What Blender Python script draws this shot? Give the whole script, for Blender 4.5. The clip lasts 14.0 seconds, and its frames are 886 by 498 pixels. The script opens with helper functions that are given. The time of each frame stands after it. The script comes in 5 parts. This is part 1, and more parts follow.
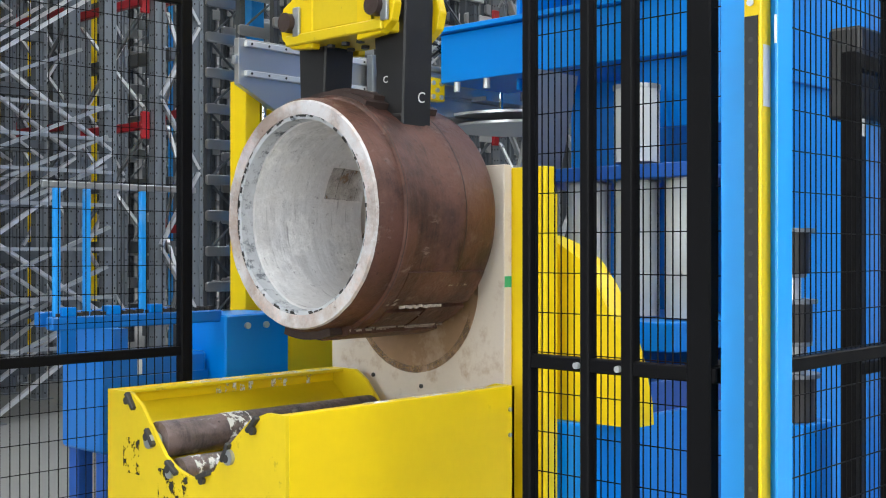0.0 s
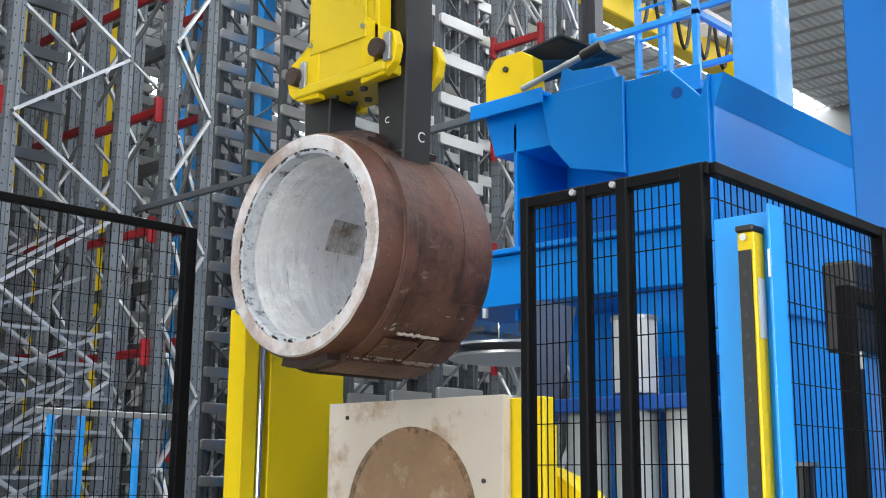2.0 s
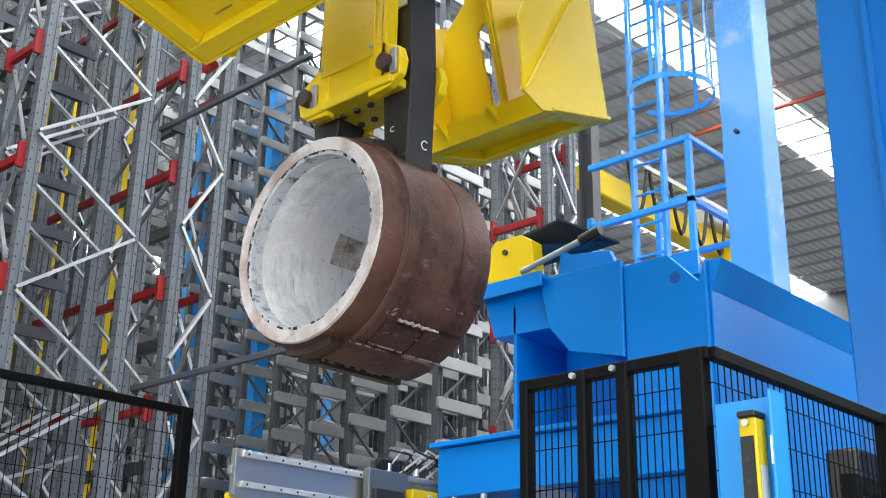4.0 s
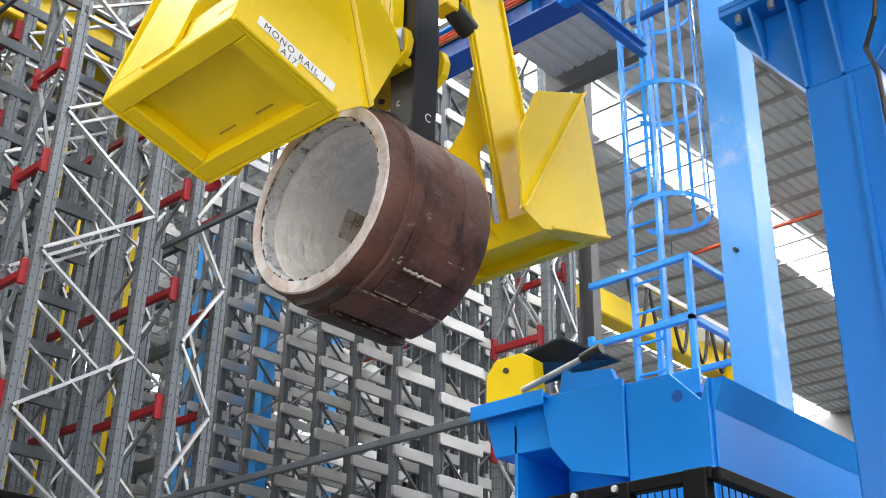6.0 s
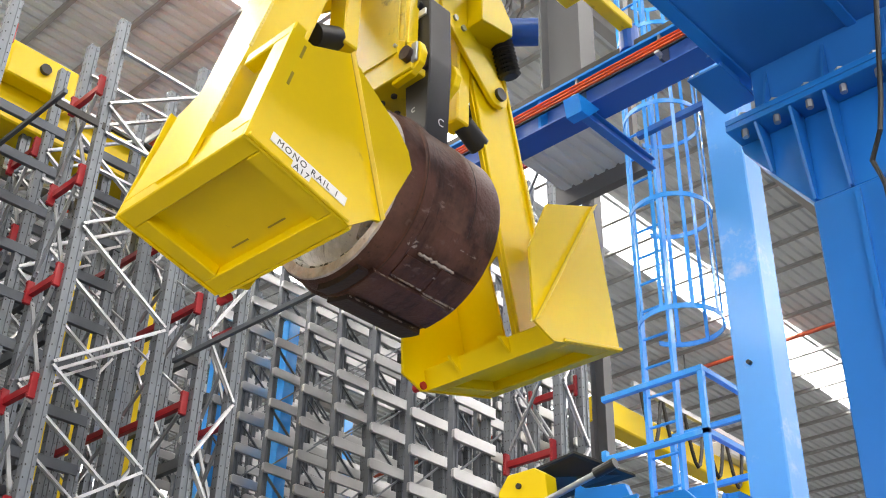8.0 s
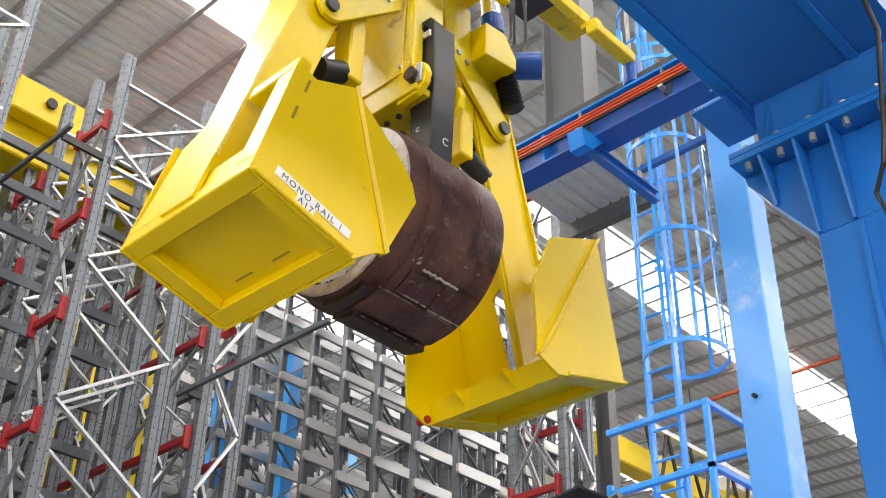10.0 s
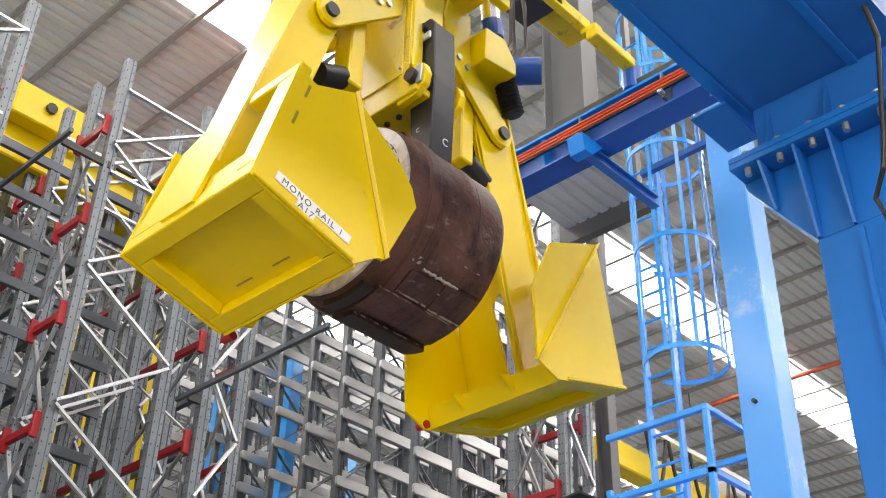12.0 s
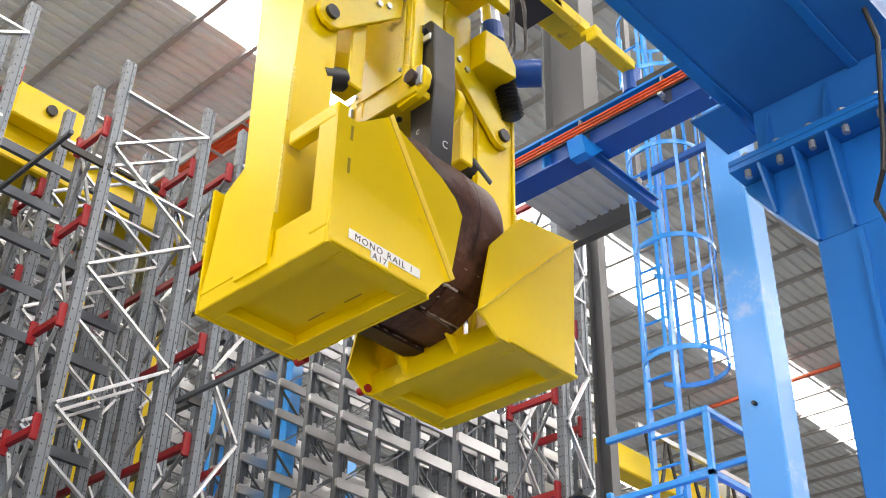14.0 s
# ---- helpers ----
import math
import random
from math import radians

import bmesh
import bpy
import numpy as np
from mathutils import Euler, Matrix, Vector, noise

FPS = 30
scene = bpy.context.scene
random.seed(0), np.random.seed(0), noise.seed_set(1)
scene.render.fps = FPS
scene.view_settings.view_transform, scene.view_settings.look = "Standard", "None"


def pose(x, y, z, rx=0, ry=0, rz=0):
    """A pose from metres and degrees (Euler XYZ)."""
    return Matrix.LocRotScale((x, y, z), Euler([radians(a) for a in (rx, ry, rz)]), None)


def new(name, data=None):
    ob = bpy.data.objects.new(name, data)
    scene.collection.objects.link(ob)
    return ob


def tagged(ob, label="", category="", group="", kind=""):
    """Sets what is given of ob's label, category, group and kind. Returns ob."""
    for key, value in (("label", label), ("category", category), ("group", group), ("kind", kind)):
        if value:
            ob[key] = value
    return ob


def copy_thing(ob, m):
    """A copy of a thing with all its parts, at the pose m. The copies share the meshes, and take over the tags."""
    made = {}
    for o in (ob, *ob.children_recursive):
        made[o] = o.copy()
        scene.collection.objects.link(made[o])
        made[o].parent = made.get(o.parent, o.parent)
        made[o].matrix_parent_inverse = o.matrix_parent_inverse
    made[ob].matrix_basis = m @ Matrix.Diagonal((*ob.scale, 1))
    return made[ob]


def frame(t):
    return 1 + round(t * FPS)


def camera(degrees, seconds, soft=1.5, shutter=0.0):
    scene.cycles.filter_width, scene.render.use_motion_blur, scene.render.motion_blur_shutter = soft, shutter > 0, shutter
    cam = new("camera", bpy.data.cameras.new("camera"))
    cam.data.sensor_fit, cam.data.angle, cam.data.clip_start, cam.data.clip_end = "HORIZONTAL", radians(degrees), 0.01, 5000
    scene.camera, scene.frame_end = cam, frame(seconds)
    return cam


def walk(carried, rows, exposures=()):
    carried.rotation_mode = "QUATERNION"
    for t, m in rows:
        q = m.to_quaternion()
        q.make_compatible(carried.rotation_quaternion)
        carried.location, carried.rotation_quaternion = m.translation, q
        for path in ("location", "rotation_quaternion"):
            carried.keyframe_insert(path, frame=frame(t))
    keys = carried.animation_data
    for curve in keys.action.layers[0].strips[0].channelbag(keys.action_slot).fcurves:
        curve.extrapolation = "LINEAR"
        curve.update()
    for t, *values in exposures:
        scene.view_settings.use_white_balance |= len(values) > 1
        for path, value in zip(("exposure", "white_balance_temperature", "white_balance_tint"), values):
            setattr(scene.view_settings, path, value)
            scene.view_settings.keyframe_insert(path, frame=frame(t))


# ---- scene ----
# ---------------------------------------------------------------- camera
EYE = (0.0, 0.0, 1.5)
HEADING = -47.0
cam = camera(41.85, 14.0, soft=1.05)
PATH = [(0.0, 0, 0, 0), (0.5, 0, 2.62, 0), (1.0, -0.03, 5.62, -0.15), (1.5, -0.07, 8.44, -0.30), (2.0, -0.11, 11.31, -0.43), (2.5, -0.15, 13.74, -0.57),
        (3.0, -0.21, 16.16, -0.73), (3.5, -0.25, 18.24, -0.87), (4.0, -0.31, 20.27, -1.02), (6.5, -0.23, 27.52, -1.13), (7.0, -0.09, 29.09, -1.16),
        (7.5, 0.06, 30.45, -1.20), (8.0, 0.23, 31.65, -1.24), (8.5, 0.35, 32.45, -1.27), (9.0, 0.41, 32.92, -1.29), (11.5, 0.41, 33.44, -1.32),
        (12.0, 0.40, 33.53, -1.33), (12.5, 0.40, 33.58, -1.34), (13.0, 0.40, 33.63, -1.34), (14.0, 0.39, 33.64, -1.34)]
walk(cam, [(t, pose(*EYE, 90 + p, r, HEADING + y)) for t, y, p, r in PATH], [(0.0, -0.06, 6250, 7), (4.0, -0.04, 6250, 7), (8.0, -0.04, 6950, 12), (14.0, -0.04, 7050, 13)])

# ---------------------------------------------------------------- light
world = bpy.data.worlds.new("sky")
scene.world = world
world.use_nodes = True
_sky = world.node_tree.nodes.new("ShaderNodeTexSky")
_sky.sky_type, _sky.sun_disc = "NISHITA", False
_sky.sun_elevation, _sky.sun_rotation = radians(50), radians(200)
world.node_tree.links.new(_sky.outputs[0], world.node_tree.nodes["Background"].inputs[0])
world.node_tree.nodes["Background"].inputs[1].default_value = 0.15


def area(name, x, y, z, sx, sy, power, rx=0, ry=0, rz=0, colour=(1, 0.98, 0.95)):
    lamp = bpy.data.lights.new(name, "AREA")
    lamp.shape, lamp.size, lamp.size_y, lamp.energy, lamp.color = "RECTANGLE", sx, sy, power, colour
    ob = new(name, lamp)
    ob.matrix_world = pose(x, y, z, rx, ry, rz)
    return ob


ROOF_Z = 15.9
# strips other than 12.1 and 18.6 are added to light the hall
STRIPS = [(-13.2, -11.0), (-5.2, -3.0), (3.1, 5.3), (12.1, 13.3), (18.6, 20.1), (35.0, 37.0)]
for _a, _b in STRIPS:
    area("skylight_daylight", 14, (_a + _b) / 2, ROOF_Z + 0.06, 56, _b - _a + 0.3, 4000)
# fill lamps added out of view to brighten the faces towards the camera
area("door_daylight", -6, -13.85, 4.0, 12, 7.5, 1900, 90, 0, 0)
area("door_daylight", -13.9, 3.0, 3.6, 10, 7.0, 1300, 90, 0, -90)

# ---------------------------------------------------------------- materials
def node_material(name, colour, rough=0.5, metal=0.0, vary=0.12, scale=6.0, fine=60.0, bump=0.04, dirt=None, dirt_amount=0.0, dirt_scale=3.0, coat=0.0, dirt_rough=0.75):
    m = bpy.data.materials.new(name)
    m.use_nodes = True
    nt = m.node_tree
    b = nt.nodes["Principled BSDF"]
    tc = nt.nodes.new("ShaderNodeTexCoord")
    n1 = nt.nodes.new("ShaderNodeTexNoise")
    n1.inputs["Scale"].default_value, n1.inputs["Detail"].default_value = scale, 6
    n2 = nt.nodes.new("ShaderNodeTexNoise")
    n2.inputs["Scale"].default_value, n2.inputs["Detail"].default_value = fine, 4
    info = nt.nodes.new("ShaderNodeObjectInfo")
    for n in (n1, n2):
        nt.links.new(tc.outputs["Object"], n.inputs["Vector"])
    mix = nt.nodes.new("ShaderNodeMix")
    mix.data_type = "RGBA"
    lo = [c * (1 - vary) for c in colour]
    hi = [min(1, c * (1 + vary)) for c in colour]
    mix.inputs[6].default_value, mix.inputs[7].default_value = (*lo, 1), (*hi, 1)
    add = nt.nodes.new("ShaderNodeMath")
    add.operation = "MULTIPLY_ADD"
    nt.links.new(n1.outputs["Fac"], add.inputs[0])
    add.inputs[1].default_value = 0.8
    half = nt.nodes.new("ShaderNodeMath")
    half.operation = "MULTIPLY"
    nt.links.new(n2.outputs["Fac"], half.inputs[0])
    half.inputs[1].default_value = 0.25
    nt.links.new(half.outputs[0], add.inputs[2])
    nt.links.new(add.outputs[0], mix.inputs[0])
    out = mix.outputs[2]
    rough_in = None
    if dirt:
        ramp = nt.nodes.new("ShaderNodeValToRGB")
        n3 = nt.nodes.new("ShaderNodeTexNoise")
        n3.inputs["Scale"].default_value, n3.inputs["Detail"].default_value, n3.inputs["Roughness"].default_value = dirt_scale, 9, 0.68
        nt.links.new(tc.outputs["Object"], n3.inputs["Vector"])
        nt.links.new(n3.outputs["Fac"], ramp.inputs[0])
        e = 0.72 - 0.4 * dirt_amount
        ramp.color_ramp.elements[0].position, ramp.color_ramp.elements[1].position = e, e + 0.12
        mix2 = nt.nodes.new("ShaderNodeMix")
        mix2.data_type = "RGBA"
        nt.links.new(ramp.outputs[0], mix2.inputs[0])
        nt.links.new(out, mix2.inputs[6])
        mix2.inputs[7].default_value = (*dirt, 1)
        out = mix2.outputs[2]
        rr = nt.nodes.new("ShaderNodeMapRange")
        nt.links.new(ramp.outputs[0], rr.inputs[0])
        rr.inputs[3].default_value, rr.inputs[4].default_value = rough, dirt_rough
        rough_in = rr.outputs[0]
    nt.links.new(out, b.inputs["Base Color"])
    if rough_in is None:
        rr = nt.nodes.new("ShaderNodeMapRange")
        nt.links.new(n1.outputs["Fac"], rr.inputs[0])
        rr.inputs[3].default_value, rr.inputs[4].default_value = max(0.02, rough - 0.1), min(1, rough + 0.1)
        rough_in = rr.outputs[0]
    nt.links.new(rough_in, b.inputs["Roughness"])
    b.inputs["Metallic"].default_value = metal
    b.inputs["Coat Weight"].default_value = coat
    if bump:
        bp = nt.nodes.new("ShaderNodeBump")
        bp.inputs["Strength"].default_value, bp.inputs["Distance"].default_value = bump, 0.01
        nt.links.new(n2.outputs["Fac"], bp.inputs["Height"])
        nt.links.new(bp.outputs[0], b.inputs["Normal"])
    return m


YELLOW = node_material("yellow_paint", (0.80, 0.575, 0.004), 0.36, 0, 0.07, 2.5, 40, 0.02, (0.50, 0.34, 0.02), 0.16, 5, 0.05)
YELLOW.node_tree.nodes["Principled BSDF"].inputs["Specular IOR Level"].default_value = 0.30
YELLOW_WORN = node_material("worn_yellow_paint", (0.70, 0.52, 0.008), 0.36, 0, 0.16, 3, 50, 0.03, (0.16, 0.12, 0.035), 0.30, 5)
BLUE = node_material("blue_paint", (0.003, 0.215, 0.71), 0.34, 0, 0.08, 1.2, 30, 0.02, (0.010, 0.26, 0.73), 0.3, 2.5, 0.0, 0.42)
BLUE.node_tree.nodes["Principled BSDF"].inputs["Specular IOR Level"].default_value = 0.35
BLUE_LIGHT = node_material("light_blue_paint", (0.022, 0.33, 0.88), 0.3, 0, 0.08, 1.2, 30, 0.02, (0.16, 0.42, 0.85), 0.35, 1.6, 0.2, 0.35)
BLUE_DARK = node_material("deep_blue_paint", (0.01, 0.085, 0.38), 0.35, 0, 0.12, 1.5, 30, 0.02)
# the gantry's own blue; on the conveyor its depth stands in for shade
BLUE_LEG = node_material("gantry_blue_and_conveyor_shade", (0.006, 0.15, 0.53), 0.28, 0, 0.1, 1.5, 30, 0.02, (0.02, 0.20, 0.60), 0.25, 2.0, 0.1, 0.4)
BLUE_DEEP = node_material("overhead_blue_paint", (0.013, 0.135, 0.46), 0.30, 0, 0.12, 1.5, 30, 0.02, (0.02, 0.18, 0.52), 0.2, 2.5, 0.1, 0.4)
BLACK = node_material("black_powder_coat", (0.004, 0.004, 0.005), 0.5, 0, 0.2, 8, 200, 0.03)
BLACK.node_tree.nodes["Principled BSDF"].inputs["Specular IOR Level"].default_value = 0.10
DARK_STEEL = node_material("dark_steel", (0.045, 0.043, 0.042), 0.5, 0.3, 0.2, 6, 60, 0.05)
CARBON = node_material("carbon_black", (0.012, 0.012, 0.013), 0.45, 0, 0.2, 8, 90, 0.05)
ZINC = node_material("galvanised_steel", (0.40, 0.42, 0.44), 0.42, 0.75, 0.2, 7, 60, 0.03)
ZINC_BRIGHT = node_material("bright_zinc_steel", (0.62, 0.63, 0.65), 0.38, 0.7, 0.1, 8, 60, 0.02)
BAR_STEEL = node_material("bright_support_steel", (0.46, 0.47, 0.48), 0.34, 0.75, 0.08, 6, 60, 0.02)
WHITE_ZINC = node_material("ground_guide_steel", (0.72, 0.73, 0.73), 0.3, 0.3, 0.05, 8, 60, 0.0)
# darker copy of the rack steel; its tone stands in for inner shade
ZINC_SHADE = node_material("dark_and_shade_toned_steel", (0.115, 0.13, 0.15), 0.5, 0.5, 0.2, 5, 60, 0.03)
BLUE_PALE = node_material("dusty_pale_blue_paint", (0.07, 0.33, 0.80), 0.34, 0, 0.06, 1.0, 30, 0.02, (0.34, 0.52, 0.82), 0.42, 1.7, 0.1, 0.5)
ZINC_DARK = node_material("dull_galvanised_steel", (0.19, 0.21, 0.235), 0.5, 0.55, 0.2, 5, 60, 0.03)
RED = node_material("red_paint", (0.33, 0.008, 0.014), 0.4, 0, 0.1, 5, 50, 0.02)
ALU = node_material("machined_aluminium", (0.50, 0.50, 0.49), 0.36, 0.8, 0.06, 8, 120, 0.02)
CHROME = node_material("polished_steel", (0.75, 0.76, 0.78), 0.15, 1.0, 0.05, 6, 60, 0.0)
WOOD = node_material("pale_board", (0.60, 0.53, 0.45), 0.7, 0, 0.14, 3, 70, 0.05, (0.37, 0.25, 0.16), 0.44, 3.2)
WOOD_STAIN = node_material("stained_board", (0.26, 0.16, 0.09), 0.65, 0, 0.5, 4, 30, 0.05, (0.42, 0.31, 0.22), 0.5, 4.5)


def ring_steel(name, base, pale, dark, band=0.85, broad=None, streak=0.0):
    """Scaled steel: bands round the ring, blotches, pale scrapes and dark pits."""
    m = bpy.data.materials.new(name)
    m.use_nodes = True
    nt = m.node_tree
    b = nt.nodes["Principled BSDF"]
    tc = nt.nodes.new("ShaderNodeTexCoord")

    def field(scale, stretch, detail, lo, hi, rough=0.6):
        mp = nt.nodes.new("ShaderNodeMapping")
        mp.inputs["Scale"].default_value = stretch
        n = nt.nodes.new("ShaderNodeTexNoise")
        n.inputs["Scale"].default_value, n.inputs["Detail"].default_value, n.inputs["Roughness"].default_value = scale, detail, rough
        r = nt.nodes.new("ShaderNodeMapRange")
        r.inputs[1].default_value, r.inputs[2].default_value = lo, hi
        nt.links.new(tc.outputs["Object"], mp.inputs["Vector"])
        nt.links.new(mp.outputs[0], n.inputs["Vector"])
        nt.links.new(n.outputs["Fac"], r.inputs[0])
        return r.outputs[0], n.outputs["Fac"]

    def blend(fac, a, c, amount=1.0):
        k = nt.nodes.new("ShaderNodeMath")
        k.operation = "MULTIPLY"
        nt.links.new(fac, k.inputs[0])
        k.inputs[1].default_value = amount
        x = nt.nodes.new("ShaderNodeMix")
        x.data_type = "RGBA"
        nt.links.new(k.outputs[0], x.inputs[0])
        if isinstance(a, tuple):
            x.inputs[6].default_value = (*a, 1)
        else:
            nt.links.new(a, x.inputs[6])
        x.inputs[7].default_value = (*c, 1)
        return x.outputs[2]
    bands, _ = field(1.0, (24, 1.8, 1.8), 7, 0.42, 0.60, 0.66)
    blot, _ = field(6.0, (1, 1, 1), 9, 0.47, 0.62, 0.7)
    scrape, _ = field(9.0, (0.7, 1.6, 1.6), 12, 0.60, 0.67, 0.76)
    pits, pf = field(34.0, (1, 1, 1), 6, 0.62, 0.72, 0.65)
    rings, _ = field(14.0, (1, 1, 1), 2, 0.66, 0.72)
    c = blend(bands, base, tuple(v * 0.4 for v in base), band)
    c = blend(blot, c, tuple(min(1, v * q) for v, q in zip(base, (1.75, 1.6, 1.6))), 0.85)
    if broad:
        wide, _ = field(3.2, (1, 1, 1), 8, 0.40, 0.58, 0.72)
        c = blend(wide, c, broad, 0.85)
    if streak:
        lines, _ = field(1.0, (60, 5, 5), 6, 0.60, 0.70, 0.7)
        c = blend(lines, c, dark, streak)
    c = blend(scrape, c, pale, 0.75)
    c = blend(rings, c, tuple(0.5 * (p + q) for p, q in zip(pale, base)), 0.5)
    c = blend(pits, c, dark, 0.8)
    nt.links.new(c, b.inputs["Base Color"])
    b.inputs["Roughness"].default_value, b.inputs["Metallic"].default_value = 0.5, 0.25
    bp = nt.nodes.new("ShaderNodeBump")
    bp.inputs["Strength"].default_value, bp.inputs["Distance"].default_value = 0.55, 0.012
    nt.links.new(pf, bp.inputs["Height"])
    nt.links.new(bp.outputs[0], b.inputs["Normal"])
    return m


RUST = ring_steel("brown_scaled_steel", (0.070, 0.030, 0.022), (0.25, 0.18, 0.15), (0.012, 0.009, 0.008), 0.9, (0.135, 0.060, 0.043), 0.7)
RUST_DARK = node_material("dark_scaled_steel", (0.05, 0.032, 0.028), 0.5, 0.3, 0.3, 5, 60, 0.2)
LINING = ring_steel("chalky_lining", (0.70, 0.70, 0.715), (0.80, 0.80, 0.82), (0.16, 0.15, 0.16), 0.4, (0.60, 0.585, 0.58), 0.55)
LINING.node_tree.nodes["Principled BSDF"].inputs["Metallic"].default_value = 0.0
LINING.node_tree.nodes["Principled BSDF"].inputs["Roughness"].default_value = 0.8
RIM = ring_steel("ground_rim", (0.46, 0.36, 0.31), (0.76, 0.77, 0.80), (0.12, 0.06, 0.045), 0.4, (0.72, 0.73, 0.76))
CONCRETE = node_material("grey_concrete_floor", (0.165, 0.165, 0.162), 0.5, 0, 0.18, 0.8, 30, 0.05, (0.16, 0.16, 0.155), 0.2, 2)
ROOF = node_material("white_roof_sheet", (0.71, 0.75, 0.78), 0.6, 0.0, 0.06, 1, 20, 0.0)
PURLIN = node_material("galvanised_purlin", (0.42, 0.42, 0.42), 0.5, 0.3, 0.12, 3, 40, 0.02)
STEEL_GREY = node_material("grey_structural_steel", (0.12, 0.123, 0.128), 0.55, 0.2, 0.15, 3, 40, 0.03)
WALL = node_material("grey_wall_cladding", (0.14, 0.145, 0.15), 0.6, 0, 0.08, 1, 20, 0.0)
PIPE_RED = node_material("red_pipe_paint", (0.52, 0.09, 0.04), 0.45, 0, 0.1, 6, 60, 0.0)
ORANGE = node_material("orange_conductor_rail", (0.75, 0.10, 0.02), 0.4, 0, 0.1, 6, 60, 0.0)
GREY_PLATE = node_material("light_grey_cabinet", (0.55, 0.57, 0.58), 0.5, 0, 0.08, 3, 40, 0.02)
WHITE = node_material("white_label", (0.85, 0.85, 0.84), 0.5, 0, 0.03, 20, 90, 0.0)
INK = node_material("dark_ink", (0.05, 0.05, 0.05), 0.6, 0, 0.05, 20, 90, 0.0)
GREEN = node_material("green_tape", (0.03, 0.36, 0.16), 0.5, 0, 0.1, 20, 90, 0.0)
ROLLER = ring_steel("worn_roller_steel", (0.13, 0.105, 0.10), (0.62, 0.60, 0.58), (0.03, 0.025, 0.025))
YELLOW_PALE = node_material("pale_yellow_paint", (0.86, 0.68, 0.12), 0.4, 0, 0.06, 8, 60, 0.03)
SEAM = node_material("seam_shadow", (0.30, 0.22, 0.02), 0.7, 0, 0.1, 30, 90, 0.0)
LIP = node_material("pale_chipped_lip", (0.52, 0.54, 0.57), 0.6, 0.1, 0.3, 14, 70, 0.3, (0.09, 0.10, 0.12), 0.48, 18)
WELD = node_material("pale_weld_crust", (0.44, 0.38, 0.34), 0.8, 0.1, 0.5, 60, 200, 0.3)
SCRAPE_BASE = (0.34, 0.28, 0.24)
CHALK = node_material("white_chalk", (0.8, 0.8, 0.78), 0.9, 0, 0.1, 60, 200, 0.1)


def scuff_material(name, colour, scale, cut, soft=0.04):
    m = node_material(name, colour, 0.6, 0, 0.2, 20, 80, 0.0)
    nt = m.node_tree
    b = nt.nodes["Principled BSDF"]
    tc = nt.nodes.new("ShaderNodeTexCoord")
    n = nt.nodes.new("ShaderNodeTexNoise")
    n.inputs["Scale"].default_value, n.inputs["Detail"].default_value, n.inputs["Roughness"].default_value = scale, 8, 0.7
    r = nt.nodes.new("ShaderNodeValToRGB")
    r.color_ramp.elements[0].position, r.color_ramp.elements[1].position = cut, cut + soft
    nt.links.new(tc.outputs["Object"], n.inputs["Vector"])
    nt.links.new(n.outputs["Fac"], r.inputs[0])
    nt.links.new(r.outputs[0], b.inputs["Alpha"])
    return m


SCRAPE = scuff_material("pale_scrape", SCRAPE_BASE, 34, 0.47)
SCUFF = scuff_material("black_grease_scuff", (0.02, 0.018, 0.015), 22, 0.54)
SMEAR = scuff_material("brown_scorch_smear", (0.30, 0.20, 0.12), 5, 0.44, 0.30)
SPLASH = scuff_material("dried_white_splash", (0.70, 0.70, 0.66), 34, 0.50)


def glow_material(name, colour, strength):
    m = bpy.data.materials.new(name)
    m.use_nodes = True
    b = m.node_tree.nodes["Principled BSDF"]
    b.inputs["Base Color"].default_value = (*colour, 1)
    b.inputs["Emission Color"].default_value = (*colour, 1)
    b.inputs["Emission Strength"].default_value = strength
    return m


ROOFLIGHT = glow_material("backlit_polycarbonate", (0.95, 0.97, 1.0), 2.5)


# ---------------------------------------------------------------- mesh helpers
def part(name, bm, material, parent=None, label="", smooth=False):
    me = bpy.data.meshes.new(name)
    bm.to_mesh(me)
    bm.free()
    me.materials.append(material)
    if smooth:
        for p in me.polygons:
            p.use_smooth = True
        me.set_sharp_from_angle(angle=radians(35))
    ob = new(name, me)
    ob.parent = parent
    if label:
        ob["label"] = label
    return ob


def share(name, me, parent, m):
    ob = new(name, me)
    ob.parent = parent
    ob.matrix_local = m
    return ob


def thing(name, label, category, at=(0, 0, 0), group="", kind=""):
    ob = new(name)
    ob.location = at
    ob.empty_display_size = 0.1
    return tagged(ob, label, category, group, kind)


def box(bm, x0, x1, y0, y1, z0, z1, bev=0.0, m=None):
    vs = [bm.verts.new((x, y, z)) for x in (x0, x1) for y in (y0, y1) for z in (z0, z1)]
    fs = [bm.faces.new([vs[i] for i in f]) for f in ((0, 1, 3, 2), (4, 6, 7, 5), (0, 4, 5, 1), (2, 3, 7, 6), (0, 2, 6, 4), (1, 5, 7, 3))]
    if bev:
        es = list({e for f in fs for e in f.edges})
        r = bmesh.ops.bevel(bm, geom=es, offset=bev, segments=1, affect="EDGES", profile=0.5)
        vs = list({v for f in r["faces"] for v in f.verts} | {v for v in vs if v.is_valid})
    if m is not None:
        bmesh.ops.transform(bm, matrix=m, verts=vs)
    return vs


def boxed(*a, bev=0.0, m=None):
    bm = bmesh.new()
    box(bm, *a, bev=bev, m=m)
    return bm


